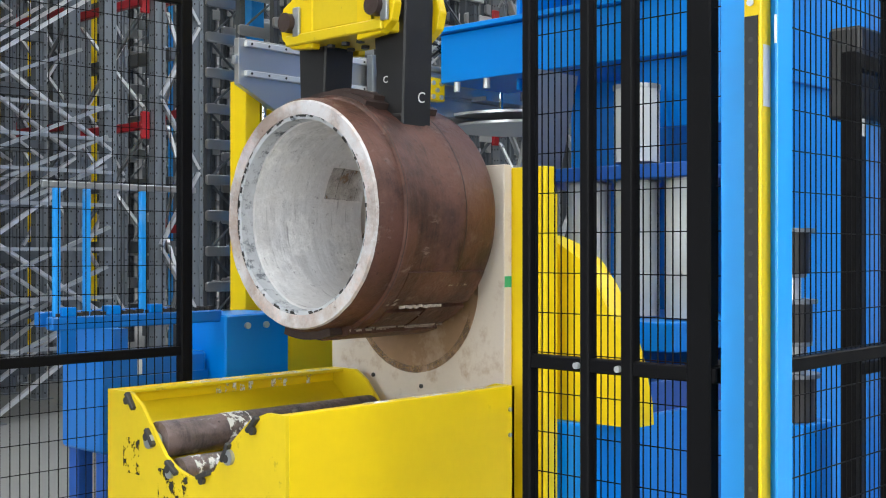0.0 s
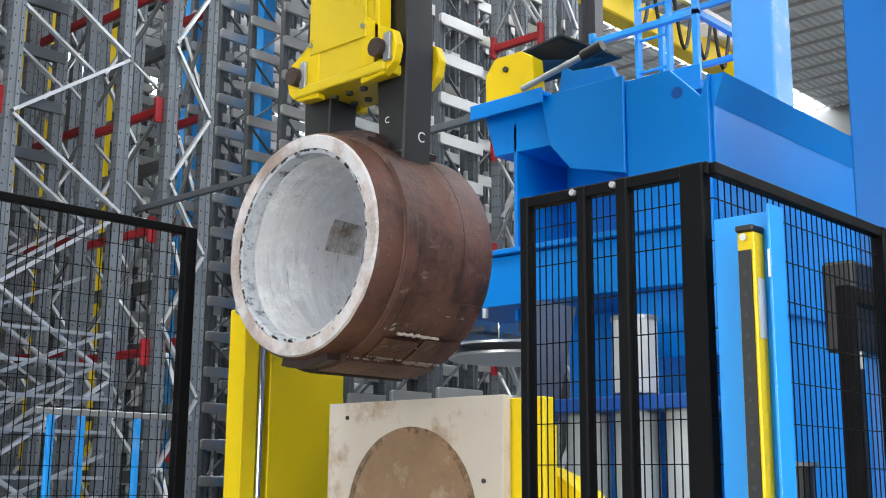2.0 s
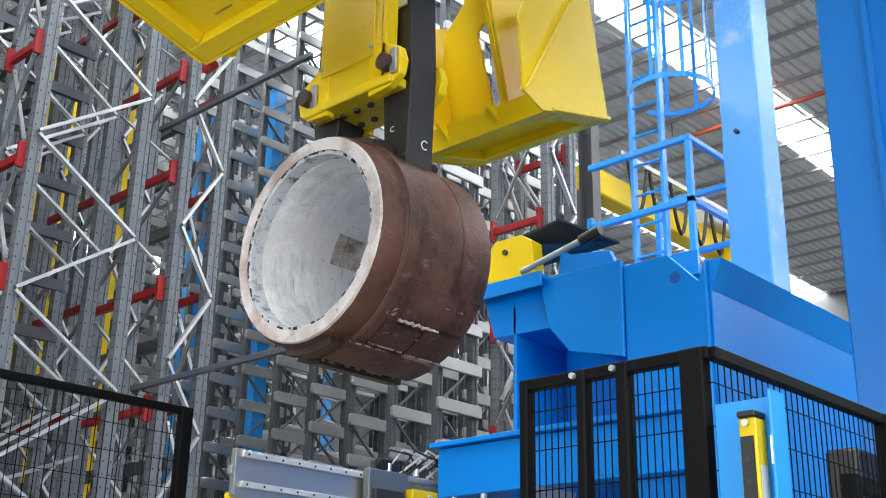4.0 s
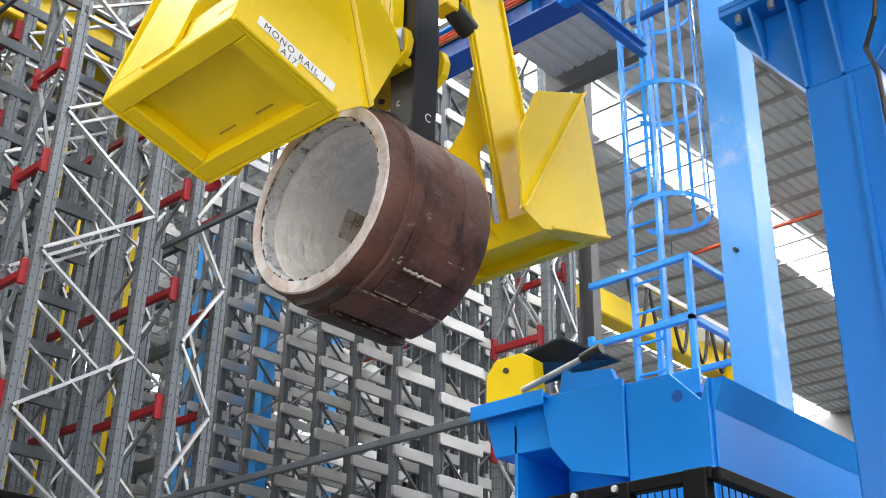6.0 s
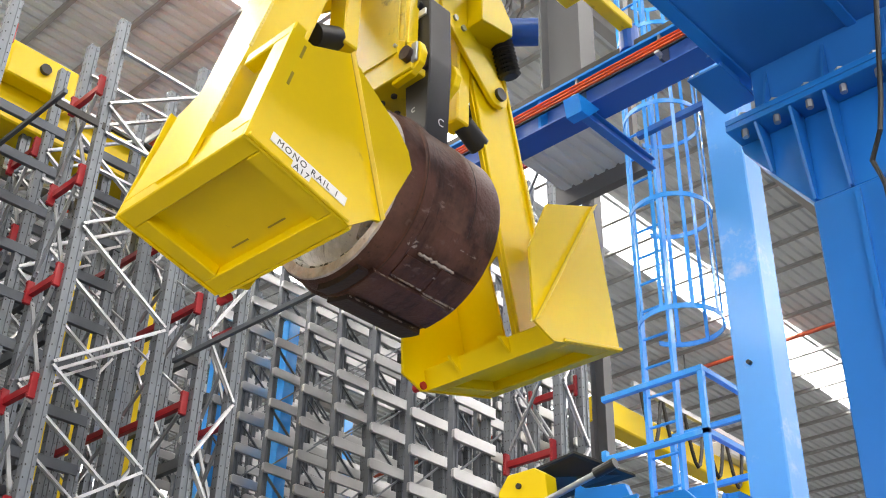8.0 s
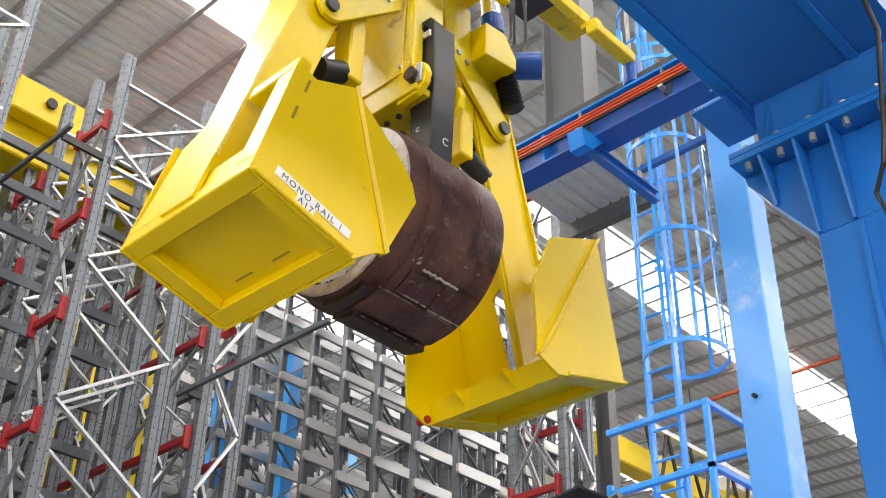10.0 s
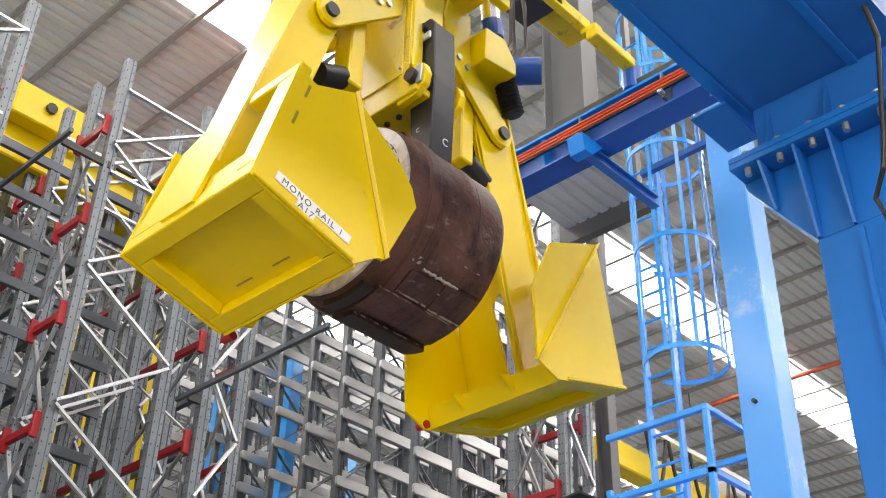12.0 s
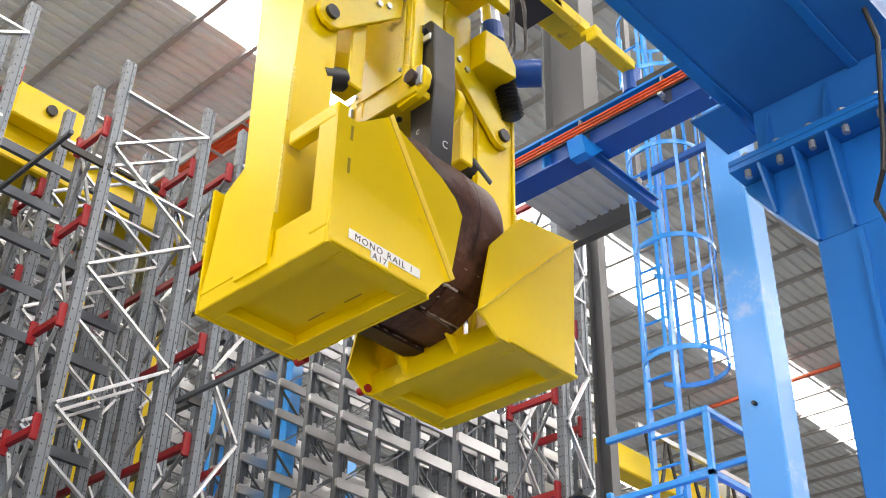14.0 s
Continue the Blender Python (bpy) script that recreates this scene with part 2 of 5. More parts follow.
def prism(bm, pts, a0, a1, axis="y", bev=0.0):
    """A polygon of two coordinates drawn out along an axis from a0 to a1."""
    def place(p, a):
        return {"y": (p[0], a, p[1]), "x": (a, p[0], p[1]), "z": (p[0], p[1], a)}[axis]
    v0 = [bm.verts.new(place(p, a0)) for p in pts]
    v1 = [bm.verts.new(place(p, a1)) for p in pts]
    n = len(pts)
    fs = [bm.faces.new(v0[::-1]), bm.faces.new(v1)]
    fs += [bm.faces.new((v0[i], v0[(i + 1) % n], v1[(i + 1) % n], v1[i])) for i in range(n)]
    bmesh.ops.recalc_face_normals(bm, faces=fs)
    if bev:
        es = list({e for f in fs for e in f.edges})
        bmesh.ops.bevel(bm, geom=es, offset=bev, segments=1, affect="EDGES", profile=0.5)


def prismed(pts, a0, a1, axis="y", bev=0.0):
    bm = bmesh.new()
    prism(bm, pts, a0, a1, axis, bev)
    return bm


def between(a, b):
    """The pose whose z axis runs from a to b; its length."""
    a, b = Vector(a), Vector(b)
    d = b - a
    return Matrix.Translation(a) @ d.to_track_quat("Z", "Y").to_matrix().to_4x4(), d.length


def strut(bm, a, b, w, h, bev=0.0):
    m, n = between(a, b)
    return box(bm, -w / 2, w / 2, -h / 2, h / 2, 0, n, bev, m)


def rod(bm, a, b, r, seg=12, r2=None):
    m, n = between(a, b)
    r2 = r if r2 is None else r2
    v0 = [bm.verts.new(m @ Vector((r * math.cos(t), r * math.sin(t), 0))) for t in (2 * math.pi * i / seg for i in range(seg))]
    v1 = [bm.verts.new(m @ Vector((r2 * math.cos(t), r2 * math.sin(t), n))) for t in (2 * math.pi * i / seg for i in range(seg))]
    bm.faces.new(v0[::-1])
    bm.faces.new(v1)
    for i in range(seg):
        bm.faces.new((v0[i], v0[(i + 1) % seg], v1[(i + 1) % seg], v1[i]))


def tube(bm, pts, radii, seg=8):
    """One swept tube through points; radii: a number or one for each point."""
    pts = [Vector(p) for p in pts]
    rs = radii if isinstance(radii, (list, tuple)) else [radii] * len(pts)
    rings = []
    for i, p in enumerate(pts):
        d = (pts[min(i + 1, len(pts) - 1)] - pts[max(i - 1, 0)]).normalized()
        m = d.to_track_quat("Z", "Y").to_matrix()
        rings.append([bm.verts.new(p + m @ Vector((rs[i] * math.cos(2 * math.pi * k / seg), rs[i] * math.sin(2 * math.pi * k / seg), 0))) for k in range(seg)])
    for a, b in zip(rings, rings[1:]):
        for k in range(seg):
            bm.faces.new((a[k], a[(k + 1) % seg], b[(k + 1) % seg], b[k]))
    bm.faces.new(rings[0][::-1])
    bm.faces.new(rings[-1])


def rodded(a, b, r, seg=12, r2=None):
    bm = bmesh.new()
    rod(bm, a, b, r, seg, r2)
    return bm


def lathe_x(bm, prof, seg=96):
    """Rings of (x, r) round the x axis; a closed profile."""
    rings = [[bm.verts.new((x, r * math.cos(2 * math.pi * i / seg), r * math.sin(2 * math.pi * i / seg))) for i in range(seg)] for x, r in prof]
    n = len(rings)
    for k in range(n):
        a, b = rings[k], rings[(k + 1) % n]
        for i in range(seg):
            bm.faces.new((a[i], a[(i + 1) % seg], b[(i + 1) % seg], b[i]))
    bmesh.ops.recalc_face_normals(bm, faces=bm.faces)


def shell(r0, r1, x0, x1, a0, a1, seg=24):
    """A curved plate round the x axis between two angles (degrees from +y towards +z)."""
    bm = bmesh.new()
    rows = []
    for i in range(seg + 1):
        a = radians(a0 + (a1 - a0) * i / seg)
        rows.append([bm.verts.new((x, r * math.cos(a), r * math.sin(a))) for x, r in ((x0, r0), (x1, r0), (x1, r1), (x0, r1))])
    for p, q in zip(rows, rows[1:]):
        for k in range(4):
            bm.faces.new((p[k], p[(k + 1) % 4], q[(k + 1) % 4], q[k]))
    bm.faces.new(rows[0]), bm.faces.new(rows[-1][::-1])
    bmesh.ops.recalc_face_normals(bm, faces=bm.faces)
    return bm


# ---------------------------------------------------------------- the hall
def hall():
    X0, X1, Y0, Y1 = -14.0, 42.0, -14.0, 42.0
    top = ROOF_Z + 1
    tagged(part("floor", boxed(X0, X1, Y0, Y1, -0.2, 0), CONCRETE), "smooth grey concrete factory floor", "floor", kind="structure")
    # openings in the west and south walls are added for the fill lamps
    bm = bmesh.new()
    box(bm, X0 - 0.2, X0, Y0, -2.2, 0, top)
    box(bm, X0 - 0.2, X0, 8.2, Y1, 0, top)
    box(bm, X0 - 0.2, X0, -2.2, 8.2, 7.3, top)
    tagged(part("wall_west", bm, WALL), "grey clad factory wall with an opening added for a fill lamp", "wall", kind="structure")
    tagged(part("wall_east", boxed(X1, X1 + 0.2, Y0, Y1, 0, top), WALL), "grey clad factory wall", "wall", kind="structure")
    tagged(part("wall_north", boxed(X0, X1, Y1, Y1 + 0.2, 0, top), WALL), "grey clad factory wall", "wall", kind="structure")
    bm = bmesh.new()
    box(bm, X0, -12, Y0 - 0.2, Y0, 0, top)
    box(bm, 0, X1, Y0 - 0.2, Y0, 0, top)
    box(bm, -12, 0, Y0 - 0.2, Y0, 7.8, top)
    tagged(part("wall_south", bm, WALL), "grey clad factory wall with an opening added for a fill lamp", "wall", kind="structure")
    # ribbed roof sheets between the rooflight strips, ribs running along them
    bm = bmesh.new()
    edges = [Y0 - 0.2] + [e for ab in STRIPS for e in ab] + [Y1 + 0.2]
    for a, b in zip(edges[::2], edges[1::2]):
        y = a
        while y < b - 0.05:
            e = min(y + 0.24, b)
            pr = [(y, 0.0), (y + 0.13, 0.0), (y + 0.15, 0.07), (y + 0.22, 0.07), (e, 0.0)]
            rows = [[bm.verts.new((x, min(q, b), ROOF_Z + h)) for q, h in pr] for x in (X0, X1)]
            for i in range(4):
                bm.faces.new((rows[0][i], rows[0][i + 1], rows[1][i + 1], rows[1][i]))
            y += 0.24
    tagged(part("ceiling", bm, ROOF), "pale ribbed metal roof sheets with rooflight strips", "ceiling", kind="structure")
    for a, b in STRIPS:
        tagged(part("rooflight", boxed(X0, X1, a - 0.4, b + 0.4, ROOF_Z + 0.16, ROOF_Z + 0.18), ROOFLIGHT), "backlit translucent rooflight strip", "rooflight", kind="structure")
    bm = bmesh.new()
    x = 5.22 - 1.1 * 17
    while x < X1:
        box(bm, x - 0.045, x + 0.045, Y0, Y1, ROOF_Z - 0.09, ROOF_Z - 0.006)
        x += 1.1
    for y in (-9.0, 1.0, 8.6, 24.5, 34.0):
        box(bm, X0, X1, y - 0.1, y + 0.1, ROOF_Z - 0.5, ROOF_Z - 0.09)
    tagged(part("trim", bm, PURLIN), "grey steel roof purlins and rafters", "roof framing", kind="structure")


hall()


# ---------------------------------------------------------------- storage racks
def upright_mesh(h, w=0.12, d=0.10):
    """A rack post: one folded open section, drawn up."""
    t = 0.005
    a, b = w / 2, d / 2
    pts = [(-a, -b), (-a * 0.35, -b), (-a * 0.3, -b + 0.012), (a * 0.3, -b + 0.012), (a * 0.35, -b), (a, -b), (a, b), (a * 0.4, b), (a * 0.4, b - t), (a - t, b - t),
           (a - t, -b + t), (a * 0.4, -b + t), (a * 0.34, -b + 0.012 + t), (-a * 0.34, -b + 0.012 + t), (-a * 0.4, -b + t), (-a + t, -b + t), (-a + t, b - t), (-a * 0.4, b - t), (-a * 0.4, b), (-a, b)]
    return prismed(pts, 0, h, "z")


def slots_mesh(h, w=0.12, d=0.10, step=0.12):
    bm = bmesh.new()
    z = 0.06
    while z < h - 0.05:
        for x in (-w * 0.32, w * 0.32):
            box(bm, x - 0.006, x + 0.006, -d / 2 - 0.001, -d / 2 + 0.003, z - 0.009, z + 0.009)
        for y in (-d * 0.2, d * 0.2):
            box(bm, -w / 2 - 0.002, -w / 2 + 0.002, y - 0.007, y + 0.007, z - 0.008, z + 0.008)
        z += step
    return bm


def brace(bm, a, b, w=0.055, h=0.03):
    """A shallow channel from a to b, open to the front, its ends pressed flat with a bolt."""
    m, n = between(a, b)
    pts = [(-w / 2, -h / 2), (-w / 2 + 0.006, -h / 2), (-w / 2 + 0.006, h / 2 - 0.006), (w / 2 - 0.006, h / 2 - 0.006), (w / 2 - 0.006, -h / 2), (w / 2, -h / 2), (w / 2, h / 2), (-w / 2, h / 2)]
    v0 = [bm.verts.new(m @ Vector((x, y, 0.0))) for x, y in pts]
    v1 = [bm.verts.new(m @ Vector((x, y, n))) for x, y in pts]
    bm.faces.new(v0[::-1]), bm.faces.new(v1)
    for i in range(8):
        bm.faces.new((v0[i], v0[(i + 1) % 8], v1[(i + 1) % 8], v1[i]))
    for e in (0.05, n - 0.05):
        c = m @ Vector((0, 0, e))
        rod(bm, c + Vector((0, -0.032, 0)), c + Vector((0, 0.0, 0)), 0.013, 6)


def rack_frame(x0, x1, y, h, first, step, rise, braced=True):
    f = thing("rack_frame", "galvanised steel rack frame with zigzag channel braces", "rack", (x0, y, 0), "rack frames")
    w = x1 - x0
    for x in (0, w):
        ob = part("upright", upright_mesh(h), ZINC_DARK, f)
        ob.location = (x, 0, 0)
        sl = part("punched_strip", slots_mesh(h), CARBON, f)
        tagged(sl, kind="stuff")
        sl.location = (x, 0, 0)
        part("foot_plate", boxed(x - 0.1, x + 0.1, -0.11, 0.11, 0, 0.012), ZINC_DARK, f)
    z, up = first, True
    while z + rise < h:
        bm = bmesh.new()
        if up:
            brace(bm, (0.0, -0.055, z), (w, -0.055, z + rise))
        else:
            brace(bm, (w, -0.055, z + 0.03), (0.0, -0.055, z + rise - 0.03))
        part("brace", bm, ZINC_BRIGHT, f)
        z += rise if up else step - rise
        up = not up
    for z in (h - 0.45, h - 1.6):
        bm = bmesh.new()
        brace(bm, (0.02, -0.06, z), (w - 0.02, -0.06, z))
        part("brace", bm, ZINC_BRIGHT, f)
    return f


def racks():
    H = 10.56
    Y = 9.57
    DY = 1.36
    DS = 0.645
    rows = [Y + DS * k for k in range(7)] + [Y + DS * 6 + DY * k for k in range(1, 5)]
    first = rack_frame(4.59, 5.72, Y, H, 0.05, 1.55, 0.775)
    for y in rows[1:]:
        copy_thing(first, pose(4.59, y, 0))
    for y in rows:
        copy_thing(first, pose(2.23, y, 0))
    nar = rack_frame(6.25, 6.68, Y, H, 0.12, 1.42, 0.71)
    for k in range(1, 6):
        copy_thing(nar, pose(6.25, Y + DY * k, 0))
    for k in range(2):
        copy_thing(nar, pose(9.66, 7.42 + 0.74 * k, 0))
    # low level rails beside the first frame
    bm = bmesh.new()
    brace(bm, (0, 0, 0), (2.35, 0, 0))
    rail = tagged(part("low_rail", bm, ZINC), "bright zinc horizontal channel rail across the rack foot", "rack rail", "low rack rails")
    rail.matrix_world = pose(3.36, Y - 0.085, 0.62)
    for z in (1.06, 1.5, 1.9, 2.2, 2.5, 2.78):
        copy_thing(rail, pose(3.36, Y - 0.085, z))
    bm = bmesh.new()
    brace(bm, (0, 0, 0), (2.3, 0, 0.98))
    slope = tagged(part("sloping_brace", bm, ZINC), "bright zinc sloping channel brace across the rack foot", "rack brace", "sloping rack braces")
    slope.matrix_world = pose(3.36, Y - 0.12, 0.0)
    for z, yy in ((0.36, 0.04), (1.55, 0.04), (0.72, 0), (1.28, 0.06), (1.83, 0), (2.4, 0.5), (-0.42 + 0.46, 0.9)):
        copy_thing(slope, pose(3.36, Y - 0.12 + yy, z))
    # dark guide rails running across the aisle
    for (x, y0, y1, z) in ((6.0, 4.2, 9.7, 4.06), (6.0, 7.3, 9.7, 6.84), (4.0, 9.3, 12.3, 9.05)):
        g = thing("guide_rail", "dark steel guide rail running to the rack", "guide rail", (x, 0, z), "dark guide rails")
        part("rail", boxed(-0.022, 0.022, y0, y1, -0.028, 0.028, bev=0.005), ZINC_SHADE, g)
        part("cleat", boxed(0.031, 0.24 if x > 5 else 0.68, 9.52, 9.56, -0.04, 0.04), DARK_STEEL, g)
    # red cross members between the frames, with end plates and diagonal ties
    def red(n):
        b = thing("cross_beam", "red painted steel cross beam bolted between rack frames", "rack beam", group="red cross beams")
        part("beam", boxed(-0.03, 0.03, 0.05, n - 0.05, -0.04, 0.04, bev=0.004), RED, b)
        for y in (0.0, n - 0.06):
            bm = bmesh.new()
            box(bm, -0.06, 0.02, y + 0.008, y + 0.05, -0.13, 0.13, 0.005)
            for z in (-0.1, 0.0, 0.1):
                rod(bm, (-0.06, y + 0.03, z), (-0.07, y + 0.03, z), 0.011, 6)
            part("end_plate", bm, RED, b)
        bm = bmesh.new()
        brace(bm, (-0.03, 0.05, -0.1), (-0.03, n - 0.1, -1.05), 0.04, 0.022)
        part("tie", bm, ZINC, b)
        bm = bmesh.new()
        brace(bm, (0.03, n - 0.05, -0.1), (0.03, 0.1, -1.05), 0.04, 0.022)
        part("tie", bm, ZINC, b)
        return b
    proto = red(DY - 0.02)
    proto.matrix_world = pose(6.16, Y + 0.01, 7.56)
    for z in (2.68, 3.88, 5.10, 6.38, 8.72, 9.9):
        copy_thing(proto, pose(6.16, Y + 0.01, z))
        if z < 9:
            copy_thing(proto, pose(6.16, Y + 0.01 + DY, z + 0.1))
    short = red(DS - 0.02)
    short.matrix_world = pose(4.52, Y + 0.01, 9.60)
    for x, top, n in ((4.52, 9.60, 8), (5.66, 9.68, 1), (6.72, 9.82, 8), (3.44, 9.65, 8)):
        for k in range(n):
            if (x, k) != (4.52, 0):
                copy_thing(short, pose(x, Y + 0.01, top - (1.16 if x > 6 else 1.2) * k))
            if x < 5 and k < 7:
                copy_thing(short, pose(x, Y + 0.01 + 2 * DS, top - 0.2 - 1.2 * k))
    small = red(0.74)
    small.matrix_world = pose(9.58, 7.43, 3.95)
    for z in (2.75, 5.15, 6.35, 7.55, 8.97, 10.4):
        copy_thing(small, pose(9.58, 7.43, z))
    for z in (4.9, 6.1, 7.3, 8.6):
        copy_thing(small, pose(10.06, 7.43, z))
    # deeper in the rack: beams packed and toned dark for shade, and yellow guards
    beam = tagged(part("rack_beam", boxed(0, 3.4, -0.03, 0.03, -0.06, 0.06, bev=0.004), ZINC_SHADE), "grey steel rack beam across the lane, toned dark for shade", "rack beam", "rack beams")
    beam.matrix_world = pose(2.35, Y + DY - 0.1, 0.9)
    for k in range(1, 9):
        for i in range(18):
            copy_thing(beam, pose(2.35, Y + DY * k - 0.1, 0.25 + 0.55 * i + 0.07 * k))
    lane = tagged(part("lane_beam", boxed(-0.04, 0.04, 0, 1.2, -0.07, 0.07, bev=0.004), ZINC_SHADE), "grey lane beam along the rack depth, toned dark for shade", "rack beam", "lane beams")
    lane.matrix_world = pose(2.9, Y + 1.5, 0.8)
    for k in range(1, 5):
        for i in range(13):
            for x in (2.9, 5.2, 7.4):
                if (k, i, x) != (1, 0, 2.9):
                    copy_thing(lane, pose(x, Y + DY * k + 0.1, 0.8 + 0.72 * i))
    guard = tagged(part("yellow_strip", boxed(-0.17, 0.17, -0.02, 0.02, 0.0, 9.9, bev=0.004), YELLOW), "yellow upright guide strip inside the rack", "guide strip", "yellow guide strips")
    guard.matrix_world = pose(6.6, 14.0, 0)
    for x, y in ((3.6, Y + 4.9), (7.95, 15.4), (6.59, 13.6), (7.79, 13.6)):
        copy_thing(guard, pose(x, y, 0))
    bluep = tagged(part("blue_mast", boxed(-0.11, 0.11, -0.11, 0.11, 0, 10.2, bev=0.008), BLUE_LIGHT), "light blue square mast behind the rack", "mast", "blue masts")
    bluep.matrix_world = pose(9.9, 14.6, 0)
    for x, y in ((10.2, 13.2), (13.5, 15.5)):
        copy_thing(bluep, pose(x, y, 0))
    # rows of bar frames beyond, one every 0.74 m
    col = thing("rack_column", "grey steel rack column with short bright support bars", "rack", (9.6, 9.0, 0), "rack columns")
    HH = 11.2
    # rear posts use the shade-toned steel
    for x in (0.06, 0.67):
        for y in (0.075,):
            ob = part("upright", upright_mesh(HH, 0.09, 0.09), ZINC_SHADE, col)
            ob.location = (x, y, 0)
    sl = tagged(part("punched_strip", slots_mesh(HH, 0.09, 0.09), CARBON, col), kind="stuff")
    sl.location = (0.67, 0.075, 0)
    bar = prismed([(0, -0.072), (0.74, -0.072), (0.74, 0.072), (0.0, 0.072), (-0.03, 0.05), (-0.03, -0.05)], -0.03, 0.02, "y", 0.006)
    me = None
    z = 0.47
    i = 0
    while z < HH - 0.1:
        if me is None:
            ob = part("support_bar", bar, BAR_STEEL, col)
            me = ob.data
            ob.matrix_local = pose(0, 0, z)
        else:
            share("support_bar", me, col, pose(0, 0, z))
        bm = bmesh.new()
        if i % 2 == 0:
            brace(bm, (0.08, 0.12, z), (0.66, 0.12, z + 0.5), 0.04, 0.02)
        else:
            brace(bm, (0.66, 0.12, z), (0.08, 0.12, z + 0.5), 0.04, 0.02)
        part("brace", bm, ZINC_DARK, col)
        z += 0.5
        i += 1
    for j in range(1, 12):
        copy_thing(col, pose(9.6, 9.0 + 0.742 * j, 0))
    for j in range(0, 12):
        copy_thing(col, pose(11.1, 9.2 + 0.742 * j, 0))
        copy_thing(col, pose(12.7, 9.5 + 0.742 * j, 0))


racks()


# ---------------------------------------------------------------- guard fence
def fence_panel(label, ox, oy, length, turn, h=2.2, posts=(), pitch=0.02, mid=1.2):
    """Mesh panel along local x, 100 by 22 mm mesh, in a tube frame."""
    f = thing("fence_panel", label, "fence", (ox, oy, 0), "guard fence")
    f.rotation_euler = (0, 0, radians(turn))
    bm = bmesh.new()
    w = 0.0013
    x = pitch
    while x < length:
        box(bm, x - w, x + w, -w, w, 0.12, h - 0.02)
        x += pitch
    z = 0.14
    while z < h - 0.03:
        box(bm, 0, length, -3 * w, -w, z - w, z + w)
        z += 0.1
    part("wire_mesh", bm, BLACK, f)
    part("top_rail", boxed(0, length, -0.015, 0.015, h - 0.03, h, bev=0.003), BLACK, f)
    part("middle_rail", boxed(0, length, -0.014, 0.014, mid, mid + 0.035, bev=0.003), BLACK, f)
    part("bottom_rail", boxed(0, length, -0.015, 0.015, 0.10, 0.13, bev=0.003), BLACK, f)
    for x, wd in posts:
        post = part("post", boxed(x - wd / 2, x + wd / 2, -0.02, 0.02, 0, h, bev=0.004), BLACK, f)
        if len(posts) > 2 and 0.1 < x < 0.5:
            for z in (mid + 0.016, h - 0.015):
                part("fence_bolt", rodded((x + 0.02, 0.016, z), (x + 0.02, 0.028, z), 0.008, 12), ZINC_BRIGHT, post)
    return f


fence_panel("black mesh guard panel with a tall narrow frame", 2.305, 1.308, 0.555, 90, 2.225, ((0.043, 0.062), (0.236, 0.032), (0.357, 0.026), (0.538, 0.026)))
fence_panel("black mesh guard fence beside a blue post", 2.305, 1.308, 3.0, 0, 2.225, ((0.95, 0.05), (2.4, 0.05)), 0.03)
fence_panel("black mesh guard fence with a corner post", 0.2, 3.70, 2.36, 0, 2.45, ((2.335, 0.05), (0.3, 0.06)), 0.035, 1.10)


